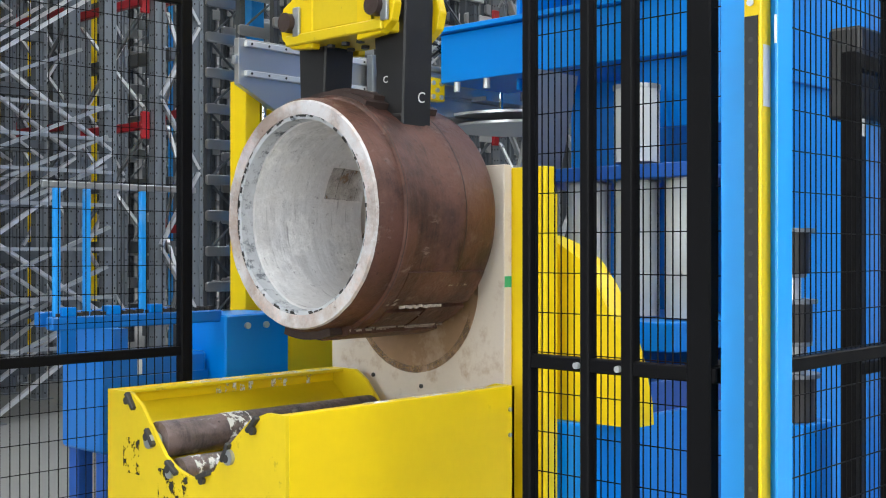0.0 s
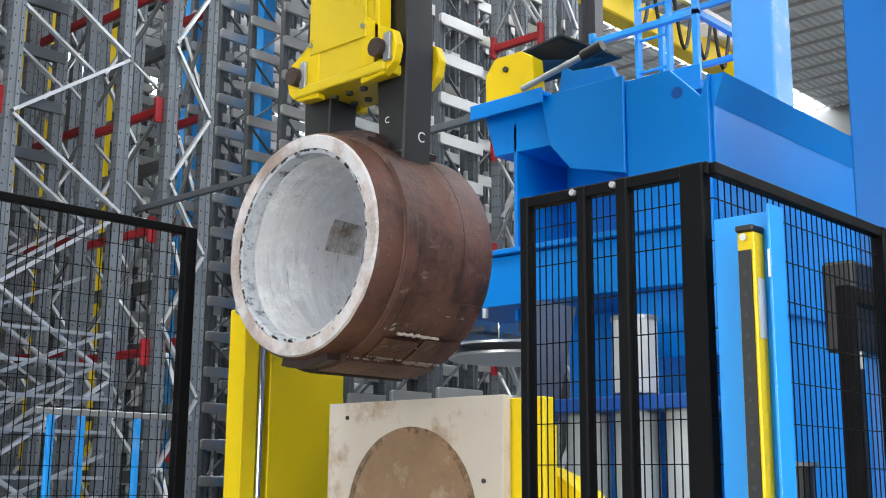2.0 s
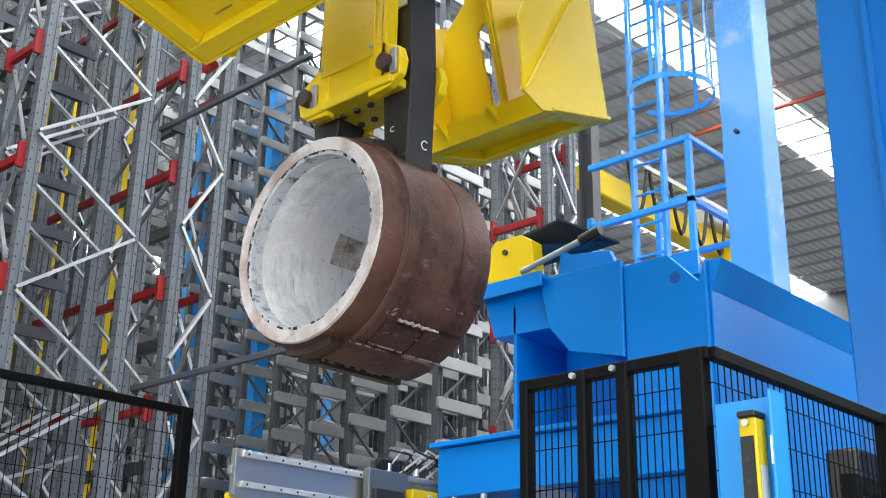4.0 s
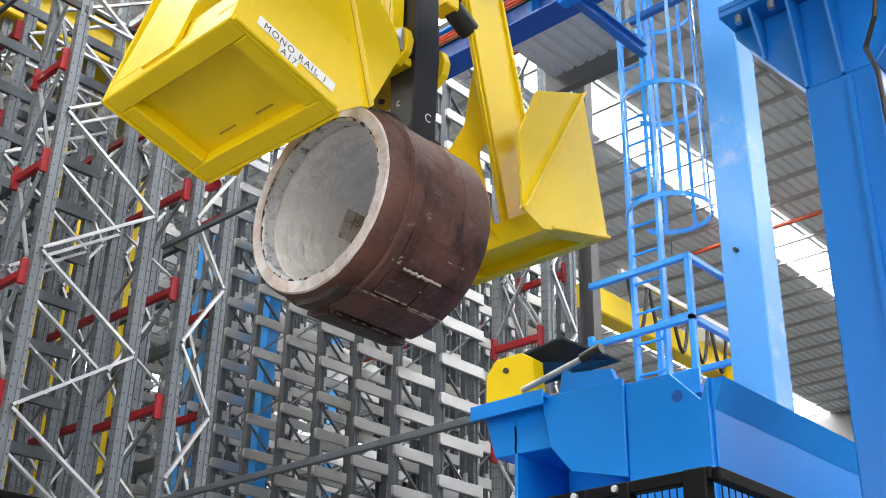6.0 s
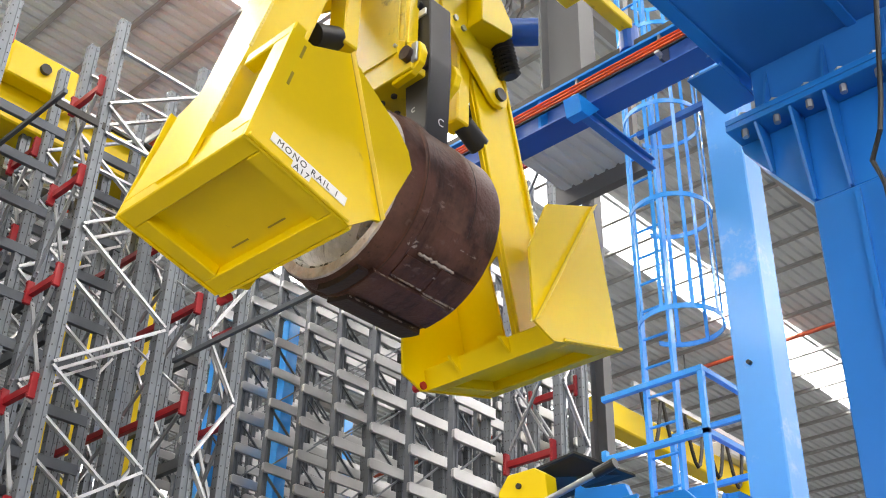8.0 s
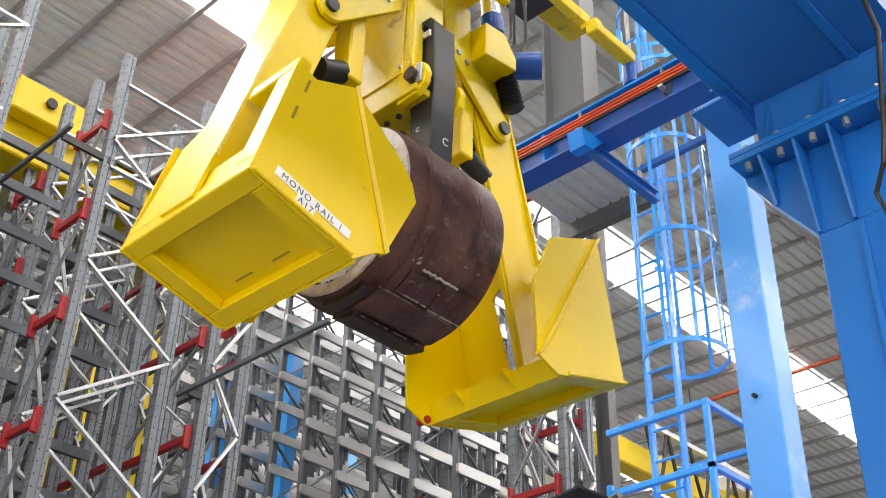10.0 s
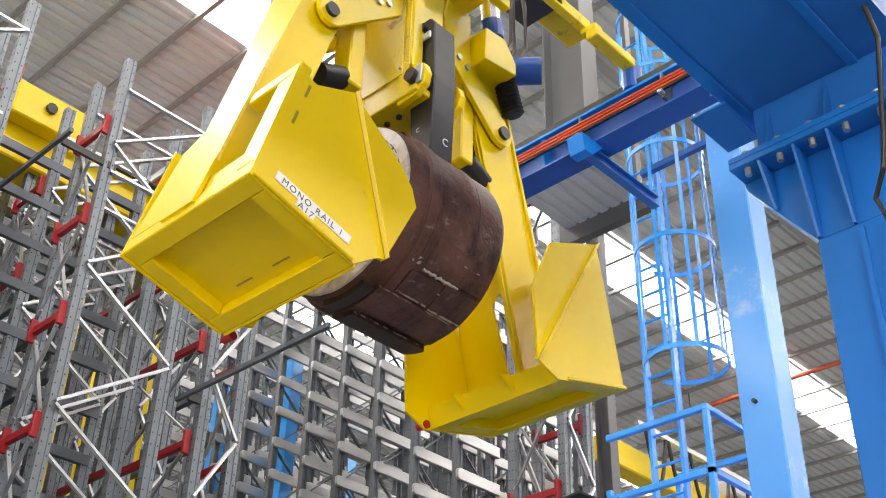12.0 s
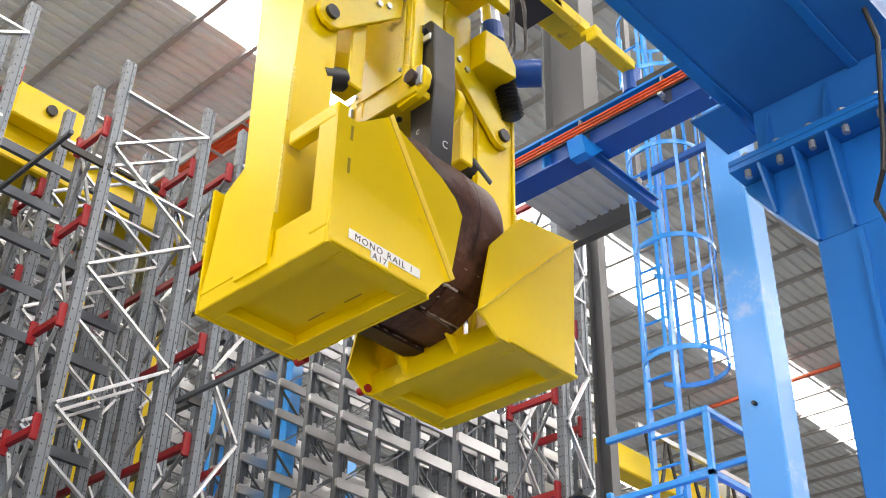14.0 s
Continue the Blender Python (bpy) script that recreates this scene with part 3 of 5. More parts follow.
# ---------------------------------------------------------------- loading trough
def trough():
    t = thing("loading_trough", "yellow painted steel roller trough with chipped edges", "roller trough")
    x0, x1, y0, y1, z1 = 2.152, 3.20, 2.633, 3.60, 1.014
    part("side_plate", boxed(x0 + 0.014, x1, y0, y0 + 0.012, 0.0, z1, bev=0.002), YELLOW, t)
    part("side_plate", boxed(x0 + 0.014, x1, y1 - 0.012, y1, 0.0, z1, bev=0.002), YELLOW, t)
    part("top_flange", boxed(x0 + 0.016, x1, y1 - 0.075, y1 - 0.012, z1 - 0.014, z1 - 0.002, bev=0.002), YELLOW_WORN, t, "yellow flange with scraped paint")
    part("top_flange", boxed(x0 + 0.016, x1, y0 + 0.012, y0 + 0.05, z1 - 0.014, z1 - 0.002, bev=0.002), YELLOW_WORN, t, "yellow flange with scraped paint")
    vee = [(y0, 0.0), (y1, 0.0), (y1, z1), (3.457, z1), (3.394, 0.977), (3.251, 0.825), (3.186, 0.79), (3.106, 0.772), (2.983, 0.807), (2.924, 0.882), (2.80, 0.985), (2.72, z1), (y0, z1)]
    part("end_plate", prismed(vee, x0, x0 + 0.013, "x"), YELLOW_WORN, t, "yellow notched end plate with black scuffs")
    part("end_plate", prismed(vee, x1 - 0.016, x1 - 0.003, "x"), YELLOW_WORN, t, "yellow notched end plate with black scuffs")
    # sloping beds on both sides of the vee
    part("bed_plate", prismed([(3.58, 0.95), (3.588, 0.96), (3.31, 0.72), (3.30, 0.71)], x0 + 0.014, x1 - 0.02, "x"), YELLOW_WORN, t)
    part("bed_plate", prismed([(2.65, 0.95), (2.66, 0.94), (2.88, 0.72), (2.87, 0.71)], x0 + 0.014, x1 - 0.02, "x"), YELLOW_WORN, t)
    part("bed_plate", boxed(x0 + 0.014, x1 - 0.02, 2.87, 3.31, 0.70, 0.71), YELLOW_WORN, t)
    for y, z, r in ((3.335, 0.862, 0.062), (3.215, 0.772, 0.045), (2.90, 0.862, 0.062)):
        ro = part("roller", rodded((x0 + 0.03, y, z), (x1 - 0.05, y, z), r, 24), ROLLER, t, "brown worn steel roller with pale splashes", smooth=True)
        part("axle", rodded((x0 - 0.012, y, z), (x0 + 0.03, y, z), r * 0.4, 12), ZINC, ro)
    for y, z, a in ((3.449, 0.985, 50), (3.33, 0.875, 50), (3.205, 0.79, 30), (3.03, 0.79, -20), (2.913, 0.875, -60), (2.78, 0.975, -45)):
        bm = boxed(-0.014, 0.010, -0.034, 0.034, -0.007, 0.009, bev=0.003)
        rod(bm, (-0.012, 0.012, -0.014), (0.0, 0.012, -0.014), 0.013, 14)
        c = part("clip", bm, DARK_STEEL, t, "black steel clip on the vee edge")
        c.matrix_local = pose(x0 - 0.002, y, z, a, 0, 0)
    for z in (0.93, 0.84, 0.6):
        part("bolt", rodded((x1 - 0.03, y0 - 0.006, z), (x1 - 0.03, y0 + 0.002, z), 0.008, 8), ZINC, t)
    for x, h in ((2.60, 0.06), (2.64, 0.15), (2.67, 0.19), (2.71, 0.10), (2.75, 0.05), (2.86, 0.16), (2.89, 0.20), (2.92, 0.09), (3.04, 0.06)):
        part("splash", boxed(x, x + 0.022, y1 - 0.0135, y1 - 0.0125, z1 - 0.03 - h, z1 - 0.02), SPLASH, t, "dried white splash")
    for a, b in ((2.45, 2.72), (2.80, 2.98), (3.02, 3.12)):
        part("splash", boxed(a, b, y1 - 0.07, y1 - 0.014, z1 - 0.0015, z1 - 0.0008), SPLASH, t, "dried white splash")
    for a, b in ((2.50, 2.62), (2.72, 3.1)):
        part("splash", boxed(a, b, y0 + 0.013, y0 + 0.049, z1 - 0.0015, z1 - 0.0008), SPLASH, t, "dried white splash")
    for x, y, z, q in ((x0 + 0.33, 3.335, 0.862, 0.0632), (x0 + 0.12, 3.215, 0.772, 0.0462), (x0 + 0.5, 2.90, 0.862, 0.0632)):
        sp = part("splash", shell(q, q + 0.0008, -0.05, 0.05, 60, 200, 14), SPLASH, t, "dried white splash")
        sp.location = (x, y, z)
    part("spill", boxed(x0 + 0.30, x0 + 0.46, 2.97, 3.10, 0.711, 0.713), SPLASH, t, "dried white splash")
    part("scuff", boxed(x0 - 0.0016, x0 - 0.0008, 3.40, 3.50, 0.74, 0.86), SCUFF, t, "black grease scuff")
    part("scuff", boxed(x0 - 0.0016, x0 - 0.0008, 3.10, 3.29, 0.62, 0.78), SCUFF, t, "black grease scuff")
    return t


trough()


# ---------------------------------------------------------------- ring, grab and catch wings
XC, YC, ZC = 2.92, 3.146, 1.620


def ring():
    r = thing("steel_ring", "heavy rust-brown steel ring with a chalky white bore", "steel ring", (XC, YC, ZC))
    bm = bmesh.new()
    lathe_x(bm, [(-0.288, 0.362), (-0.288, 0.400), (-0.27, 0.412), (-0.18, 0.416), (-0.172, 0.430), (-0.125, 0.430), (-0.117, 0.421), (0.06, 0.421), (0.066, 0.425), (0.115, 0.425), (0.12, 0.420),
                 (0.27, 0.420), (0.295, 0.408), (0.295, 0.35), (-0.23, 0.345)], 128)
    for v in bm.verts:
        n = noise.noise(v.co * 9)
        f = 1 + 0.004 * n
        v.co.y *= f
        v.co.z *= f
    part("body", bm, RUST, r, smooth=True)
    bm = bmesh.new()
    lathe_x(bm, [(-0.232, 0.348), (-0.225, 0.332), (-0.10, 0.322), (0.15, 0.320), (0.286, 0.300), (0.290, 0.352)], 96)
    for v in bm.verts:
        f = 1 + 0.008 * noise.noise(v.co * 7)
        v.co.y *= f
        v.co.z *= f
    part("lining", bm, LINING, r, "chalky white scorched lining", smooth=True)
    bm = bmesh.new()
    lathe_x(bm, [(-0.292, 0.352), (-0.295, 0.398), (-0.286, 0.403), (-0.284, 0.352)], 128)
    for v in bm.verts:
        v.co.x += 0.003 * noise.noise(v.co * 24)
    part("front_rim", bm, RIM, r, "ground steel rim with rust and white residue", smooth=True)
    bm = bmesh.new()
    lathe_x(bm, [(-0.284, 0.338), (-0.288, 0.352), (-0.232, 0.352), (-0.232, 0.336)], 128)
    for v in bm.verts:
        f = 1 + 0.012 * noise.noise(v.co * 22)
        v.co.y *= f
        v.co.z *= f
    part("bore_lip", bm, LIP, r, "pale blue-grey chipped bore lip", smooth=True)
    bm = bmesh.new()
    for k in range(80):
        a = radians(random.uniform(60, 400))
        q = random.uniform(0.344, 0.356)
        m = Matrix.Rotation(a, 4, "X") @ Matrix.Translation((-0.2895, q, 0))
        box(bm, -0.001, 0.001, -random.uniform(0.002, 0.008), 0.003, -random.uniform(0.003, 0.02), random.uniform(0.002, 0.012), m=m)
    tagged(part("chip", bm, DARK_STEEL, r, "dark chips round the bore edge"), kind="stuff")
    for x0, x1, q in ((0.10, 0.155, 0.3165), (0.155, 0.20, 0.3105), (0.20, 0.245, 0.304), (0.245, 0.285, 0.298)):
        part("scorch", shell(q, q + 0.012, x0, x1, 14, 38), SMEAR, r, "brown scorched patch in the bore")
    part("saddle", shell(0.418, 0.446, -0.16, 0.20, 62, 118), RUST_DARK, r, "dark curved saddle plate on top")
    part("saddle", shell(0.446, 0.462, -0.10, 0.15, 66, 114), RUST_DARK, r, "dark curved saddle plate on top")
    part("foot_lug", shell(0.412, 0.447, -0.20, 0.25, 249, 268), RUST, r, "thick wear plate under the ring")
    part("foot_lug", shell(0.412, 0.452, -0.16, 0.27, 275, 292), RUST_DARK, r, "dark wear plate under the ring")
    part("foot_lug", shell(0.405, 0.440, -0.262, -0.205, 252, 285), RUST_DARK, r, "dark lug under the ring")
    part("wear_plate", shell(0.412, 0.434, -0.12, 0.06, 232, 246), RUST, r, "flat wear plate on the lower flank")
    part("wear_plate", shell(0.412, 0.432, 0.075, 0.27, 230, 247), RUST, r, "flat wear plate on the lower flank")
    part("wear_plate", shell(0.412, 0.429, -0.12, 0.27, 208, 227), RUST, r, "flat wear plate on the lower flank")
    for x0, x1, a in ((-0.19, 0.24, 249.3), (-0.15, 0.26, 275.4), (-0.115, 0.055, 246.3), (0.08, 0.265, 247.3), (-0.19, 0.24, 267.8)):
        part("weld_seam", shell(0.430, 0.4385, x0, x1, a - 0.45, a + 0.45, 3), SCRAPE, r, "pale worn weld edge")
    bm = bmesh.new()
    for i in range(34):
        x = -0.07 + 0.2 * i / 33
        a = radians(228.5 + 1.0 * noise.noise(Vector((x * 60, 0, 0))))
        rr = 0.431
        q = 0.0035 + 0.002 * random.random()
        box(bm, x - 0.004, x + 0.004, rr * math.cos(a) - q, rr * math.cos(a) + q, rr * math.sin(a) - q, rr * math.sin(a) + q)
    part("weld_bead", bm, WELD, r, "pale crumbled weld bead along the flank")
    for x0, x1, a, w in ((-0.10, -0.005, 240, 1.4), (0.02, 0.22, 236.5, 0.5), (0.12, 0.26, 243, 0.5), (-0.15, -0.10, 225, 2.2), (0.10, 0.20, 215, 0.6), (-0.10, 0.0, 233, 0.7), (0.0, 0.20, 250, 0.5)):
        part("scrape", shell(0.4302, 0.4312, x0, x1, a - w, a + w, 6), SCRAPE, r, "pale scraped streak")
    for x, w in ((-0.177, 0.010), (0.118, 0.004)):
        part("groove", shell(0.4262, 0.4272, x, x + w, 0, 359, 96), RUST_DARK, r, "dark groove round the ring")
    return r


RING = ring()


def letter_mesh(text, size, gap):
    cu = bpy.data.curves.new("lettering", "FONT")
    cu.body, cu.size, cu.extrude, cu.space_character = text, size, 0.0006, gap
    tmp = bpy.data.objects.new("lettering", cu)
    scene.collection.objects.link(tmp)
    me = bpy.data.meshes.new_from_object(tmp.evaluated_get(bpy.context.evaluated_depsgraph_get()))
    bpy.data.objects.remove(tmp)
    return me


def lettering(text, size, material, parent, m, gap=1.0):
    me = letter_mesh(text, size, gap)
    me.materials.clear()
    me.materials.append(material)
    ob = new("lettering", me)
    ob.parent = parent
    ob.matrix_local = m
    return ob


def grab():
    g = thing("lifting_grab", "yellow and black lifting grab holding the steel ring", "lifting grab", (XC, YC, ZC))
    part("mast", boxed(-0.12, 0.10, -0.19, 0.19, 0.68, 4.2, bev=0.008), YELLOW_WORN, g, "yellow mast with greasy scuffs")
    part("cover_plate", boxed(-0.130, -0.121, -0.15, 0.17, 0.80, 2.0, bev=0.003), YELLOW_WORN, g, "yellow bolted cover plate")
    part("corner_rib", boxed(-0.125, -0.06, -0.215, -0.191, 0.66, 2.4, bev=0.004), YELLOW, g)
    part("base_plate", boxed(-0.14, 0.13, -0.26, 0.26, 0.64, 0.68, bev=0.005), YELLOW_WORN, g, "yellow base plate of the grab")
    for y in (-0.14, 0.16):
        for z in (0.84, 1.3):
            part("bolt", rodded((-0.128, y, z), (-0.142, y, z), 0.010, 6), ZINC, g)
    for y in (-0.06, 0.02, 0.1):
        for x in (-0.05, 0.05):
            part("base_bolt", rodded((x, y, 0.64), (x, y, 0.628), 0.016, 6), DARK_STEEL, g)
    for s in (-1, 1):
        ya, yb = sorted((s * 0.135, s * 0.275))
        arm = [(ya, 0.352 if s < 0 else 0.31), (yb, 0.31 if s < 0 else 0.352), (yb, 1.10), (yb - 0.03 if s > 0 else yb, 1.16), (ya + 0.03, 1.16), (ya, 1.10)]
        if s < 0:
            arm = [(-0.275, 0.30), (-0.150, 0.345), (-0.125, 0.72), (-0.135, 1.13), (-0.165, 1.16), (-0.245, 1.16), (-0.275, 1.12), (-0.29, 0.75)]
        else:
            arm = [(0.150, 0.345), (0.275, 0.30), (0.29, 0.75), (0.275, 1.12), (0.245, 1.16), (0.165, 1.16), (0.135, 1.13), (0.125, 0.72)]
        a = part("tong_arm", prismed(arm, -0.05, 0.095, "x", 0.006), CARBON, g, "matt black tong arm")
        part("shoe", boxed(-0.053, 0.098, s * 0.20 - 0.07, s * 0.20 + 0.07, 0.345, 0.358, bev=0.003), DARK_STEEL, a, "dark steel gripping shoe")
        for x in (-0.105, 0.125):
            lug = prismed([(s * 0.12, 0.62), (s * 0.24, 0.63), (s * 0.295, 0.67), (s * 0.31, 0.73), (s * 0.29, 0.79), (s * 0.23, 0.82), (s * 0.12, 0.90)], x - 0.02, x + 0.02, "x", 0.004)
            part("lug", lug, YELLOW, g, "rounded yellow lug")
        pin = part("pin", rodded((-0.165, s * 0.235, 0.725), (0.16, s * 0.235, 0.725), 0.036, 20), RUST_DARK, g, "dark steel hinge pin", smooth=True)
        part("keeper", boxed(-0.142, -0.128, s * 0.235 - 0.055, s * 0.235 - 0.02, 0.67, 0.78, bev=0.003), ZINC, pin)
        part("top_pin", rodded((-0.075, s * 0.20, 1.10), (0.12, s * 0.20, 1.10), 0.03, 16), CARBON, g)
        part("latch", boxed(-0.065, -0.052, s * 0.21 - 0.05, s * 0.21 + 0.05, 1.02, 1.06, bev=0.003), ZINC_BRIGHT, a)
    arm_x = 0.02
    lettering("C", 0.055, CHALK, g, pose(arm_x, -0.2795, 0.40, 96, 0, 0))
    lettering("C", 0.035, CHALK, g, pose(-0.0515, -0.18, 0.47, 90, 0, -90))
    return g


GRAB = grab()

WX, WY = 2.919, 3.112
PIV_X, PIV_Z = 0.59, 5.275
WINGS = []


def bucket(w, s, side, zb, q_in):
    """The welded tray of a catch wing; q runs outward from the ring's middle."""
    def X(q):
        return s * (q - PIV_X)

    def span(q0, q1):
        return sorted((X(q0), X(q1)))
    Z = zb - PIV_Z
    y0, y1 = -0.39, 0.38
    qo = 0.735 if s < 0 else 0.715
    # recessed bottom in a channel frame
    for a, b, c, d in ((qo - 0.085, qo, y0 + 0.002, y1 - 0.002), (q_in, q_in + 0.085, y0 + 0.002, y1 - 0.002), (q_in + 0.085, qo - 0.085, y0 + 0.002, y0 + 0.085), (q_in + 0.085, qo - 0.085, y1 - 0.085, y1 - 0.002)):
        p, q = span(a, b)
        part("bottom_frame", boxed(p, q, c, d, Z, Z + 0.075, bev=0.005), YELLOW, w)
    p, q = span(q_in + 0.08, qo - 0.08)
    part("bottom_panel", boxed(p, q, y0 + 0.08, y1 - 0.08, Z + 0.05, Z + 0.062), YELLOW, w, "recessed yellow bottom panel")
    pts = [(X(a), b - PIV_Z) for a, b in side]
    for y in (y0 - 0.012, y1):
        sp = part("side_plate", prismed(pts, y, y + 0.012, "y"), YELLOW, w, "yellow cut-cornered side plate")
    # hem along the lower edge of the near side
    p, q = span(q_in + 0.02, qo - 0.01)
    part("hem", boxed(p, q, y0 - 0.028, y0 - 0.012, Z - 0.004, Z + 0.014, bev=0.004), YELLOW, w)
    # end frame, open in the middle
    p, q = span(qo - 0.06, qo)
    part("end_post", boxed(p, q, y0, y0 + 0.11, Z + 0.076, Z + 0.60, bev=0.006), YELLOW, w)
    if s < 0:
        horn = [(0.10, Z + 0.66), (0.10, Z + 0.076), (y1, Z + 0.076), (0.35, Z + 0.2), (0.31, Z + 0.55), (0.17, Z + 0.645)]
        part("end_plate", prismed(horn, X(qo), X(qo) + 0.02, "x", 0.002), YELLOW, w, "yellow tapered end plate")
    else:
        horn = [(0.002, Z + 1.01), (0.002, Z + 0.59), (0.04, Z + 0.615), (0.09, Z + 0.622), (0.14, Z + 0.585), (0.108, Z + 0.076), (y1, Z + 0.076), (y1, Z + 0.48), (0.347, Z + 0.643), (0.19, Z + 0.76), (0.08, Z + 1.01)]
        part("end_plate", prismed(horn, -0.044, -0.030, "x", 0.002), YELLOW, w, "yellow tapered end plate with a long slot")
    part("end_bar", boxed(p, q, y0, -0.092, Z + 0.60, Z + 0.67, bev=0.006), YELLOW, w)
    p, q = span(qo - 0.012, qo - 0.05)
    part("end_sheet", boxed(p, q, y0 + 0.11, 0.20, Z + 0.076, Z + 0.20), YELLOW, w)
    # swing arm: a box girder under a broad tapered plate, from the tray up past the pivot
    far = 0.20 if s < 0 else 0.0
    for ya, yb in ((-0.05, -0.02), (far - 0.03, far)):
        arm = [(X(qo - 0.005), Z + 0.064), (X(qo - (0.21 if s < 0 else 0.27)), Z + 0.064), (X(0.50 if s < 0 else 0.45), 0.08), (X(0.53 if s < 0 else 0.47), 0.42), (X(0.705), 0.42)]
        part("arm_web", prismed(arm, ya, yb, "y", 0.004), YELLOW, w)
    low, high = (0.14, 0.29) if s < 0 else (0.06, 0.20)
    bm = bmesh.new()
    loop = [(qo + 0.012, -0.062, Z + 0.04), (qo + 0.012, low, Z + 0.04), (0.72, high, 0.42), (0.72, -0.062, 0.42)]
    v0 = [bm.verts.new((X(q), y, z)) for q, y, z in loop]
    v1 = [bm.verts.new((X(q - 0.016), y, z)) for q, y, z in loop]
    bm.faces.new(v0), bm.faces.new(v1[::-1])
    for i in range(4):
        bm.faces.new((v0[i], v0[(i + 1) % 4], v1[(i + 1) % 4], v1[i]))
    bmesh.ops.recalc_face_normals(bm, faces=bm.faces)
    part("arm_flange", bm, YELLOW, w, "broad yellow arm plate")
    d = 0.0 if s < 0 else 0.06
    arm = [(X(qo - 0.20 - d), Z + 0.064), (X(qo - 0.214 - d), Z + 0.064), (X(0.505 - d), 0.06), (X(0.52 - d), 0.06)]
    part("arm_flange", prismed(arm, -0.019, far - 0.031, "y", 0.003), YELLOW, w)
    gus = [(X(q_in), Z + 0.012), (X(q_in - 0.075), Z + 0.10), (X(q_in), Z + 0.10)]
    for y in (-0.14, 0.16):
        part("gusset", prismed(gus, y, y + 0.014, "y"), YELLOW, w)
    p, q = span(q_in - 0.012, q_in)
    part("front_lip", boxed(p, q, y0, y1, Z - 0.002, Z + 0.10), YELLOW, w)
    for a, b in ((-0.16, -0.06), (0.06, 0.16)):
        p, q = span(q_in + 0.13, q_in + 0.138)
        part("slit", boxed(p, q, a, b, Z + 0.0485, Z + 0.0495), SEAM, w, "narrow drain slit")
    for y, z0, z1 in ((-0.0635, 0.28, 0.62), (-0.0635, 0.75, 1.05)):
        bm = bmesh.new()
        for i in range(12):
            z = Z + z0 + (z1 - z0) * i / 12
            box(bm, X(qo) - 0.007, X(qo) + 0.007, y - 0.005, y + 0.004, z, z + (z1 - z0) / 14)
        tagged(part("weld_run", bm, YELLOW_PALE, w, "pale ridged weld run"), kind="stuff")
    pin = part("pivot_pin", rodded((0, -0.115, 0), (0, 0.25, 0), 0.036, 18), CARBON, w, "black pivot pin", smooth=True)
    part("tongue", rodded((X(q_in - 0.04), y1 - 0.01, Z + 0.02), (X(q_in - 0.04), y1 + 0.05, Z + 0.02), 0.02, 12), RED, w, "red round stop")


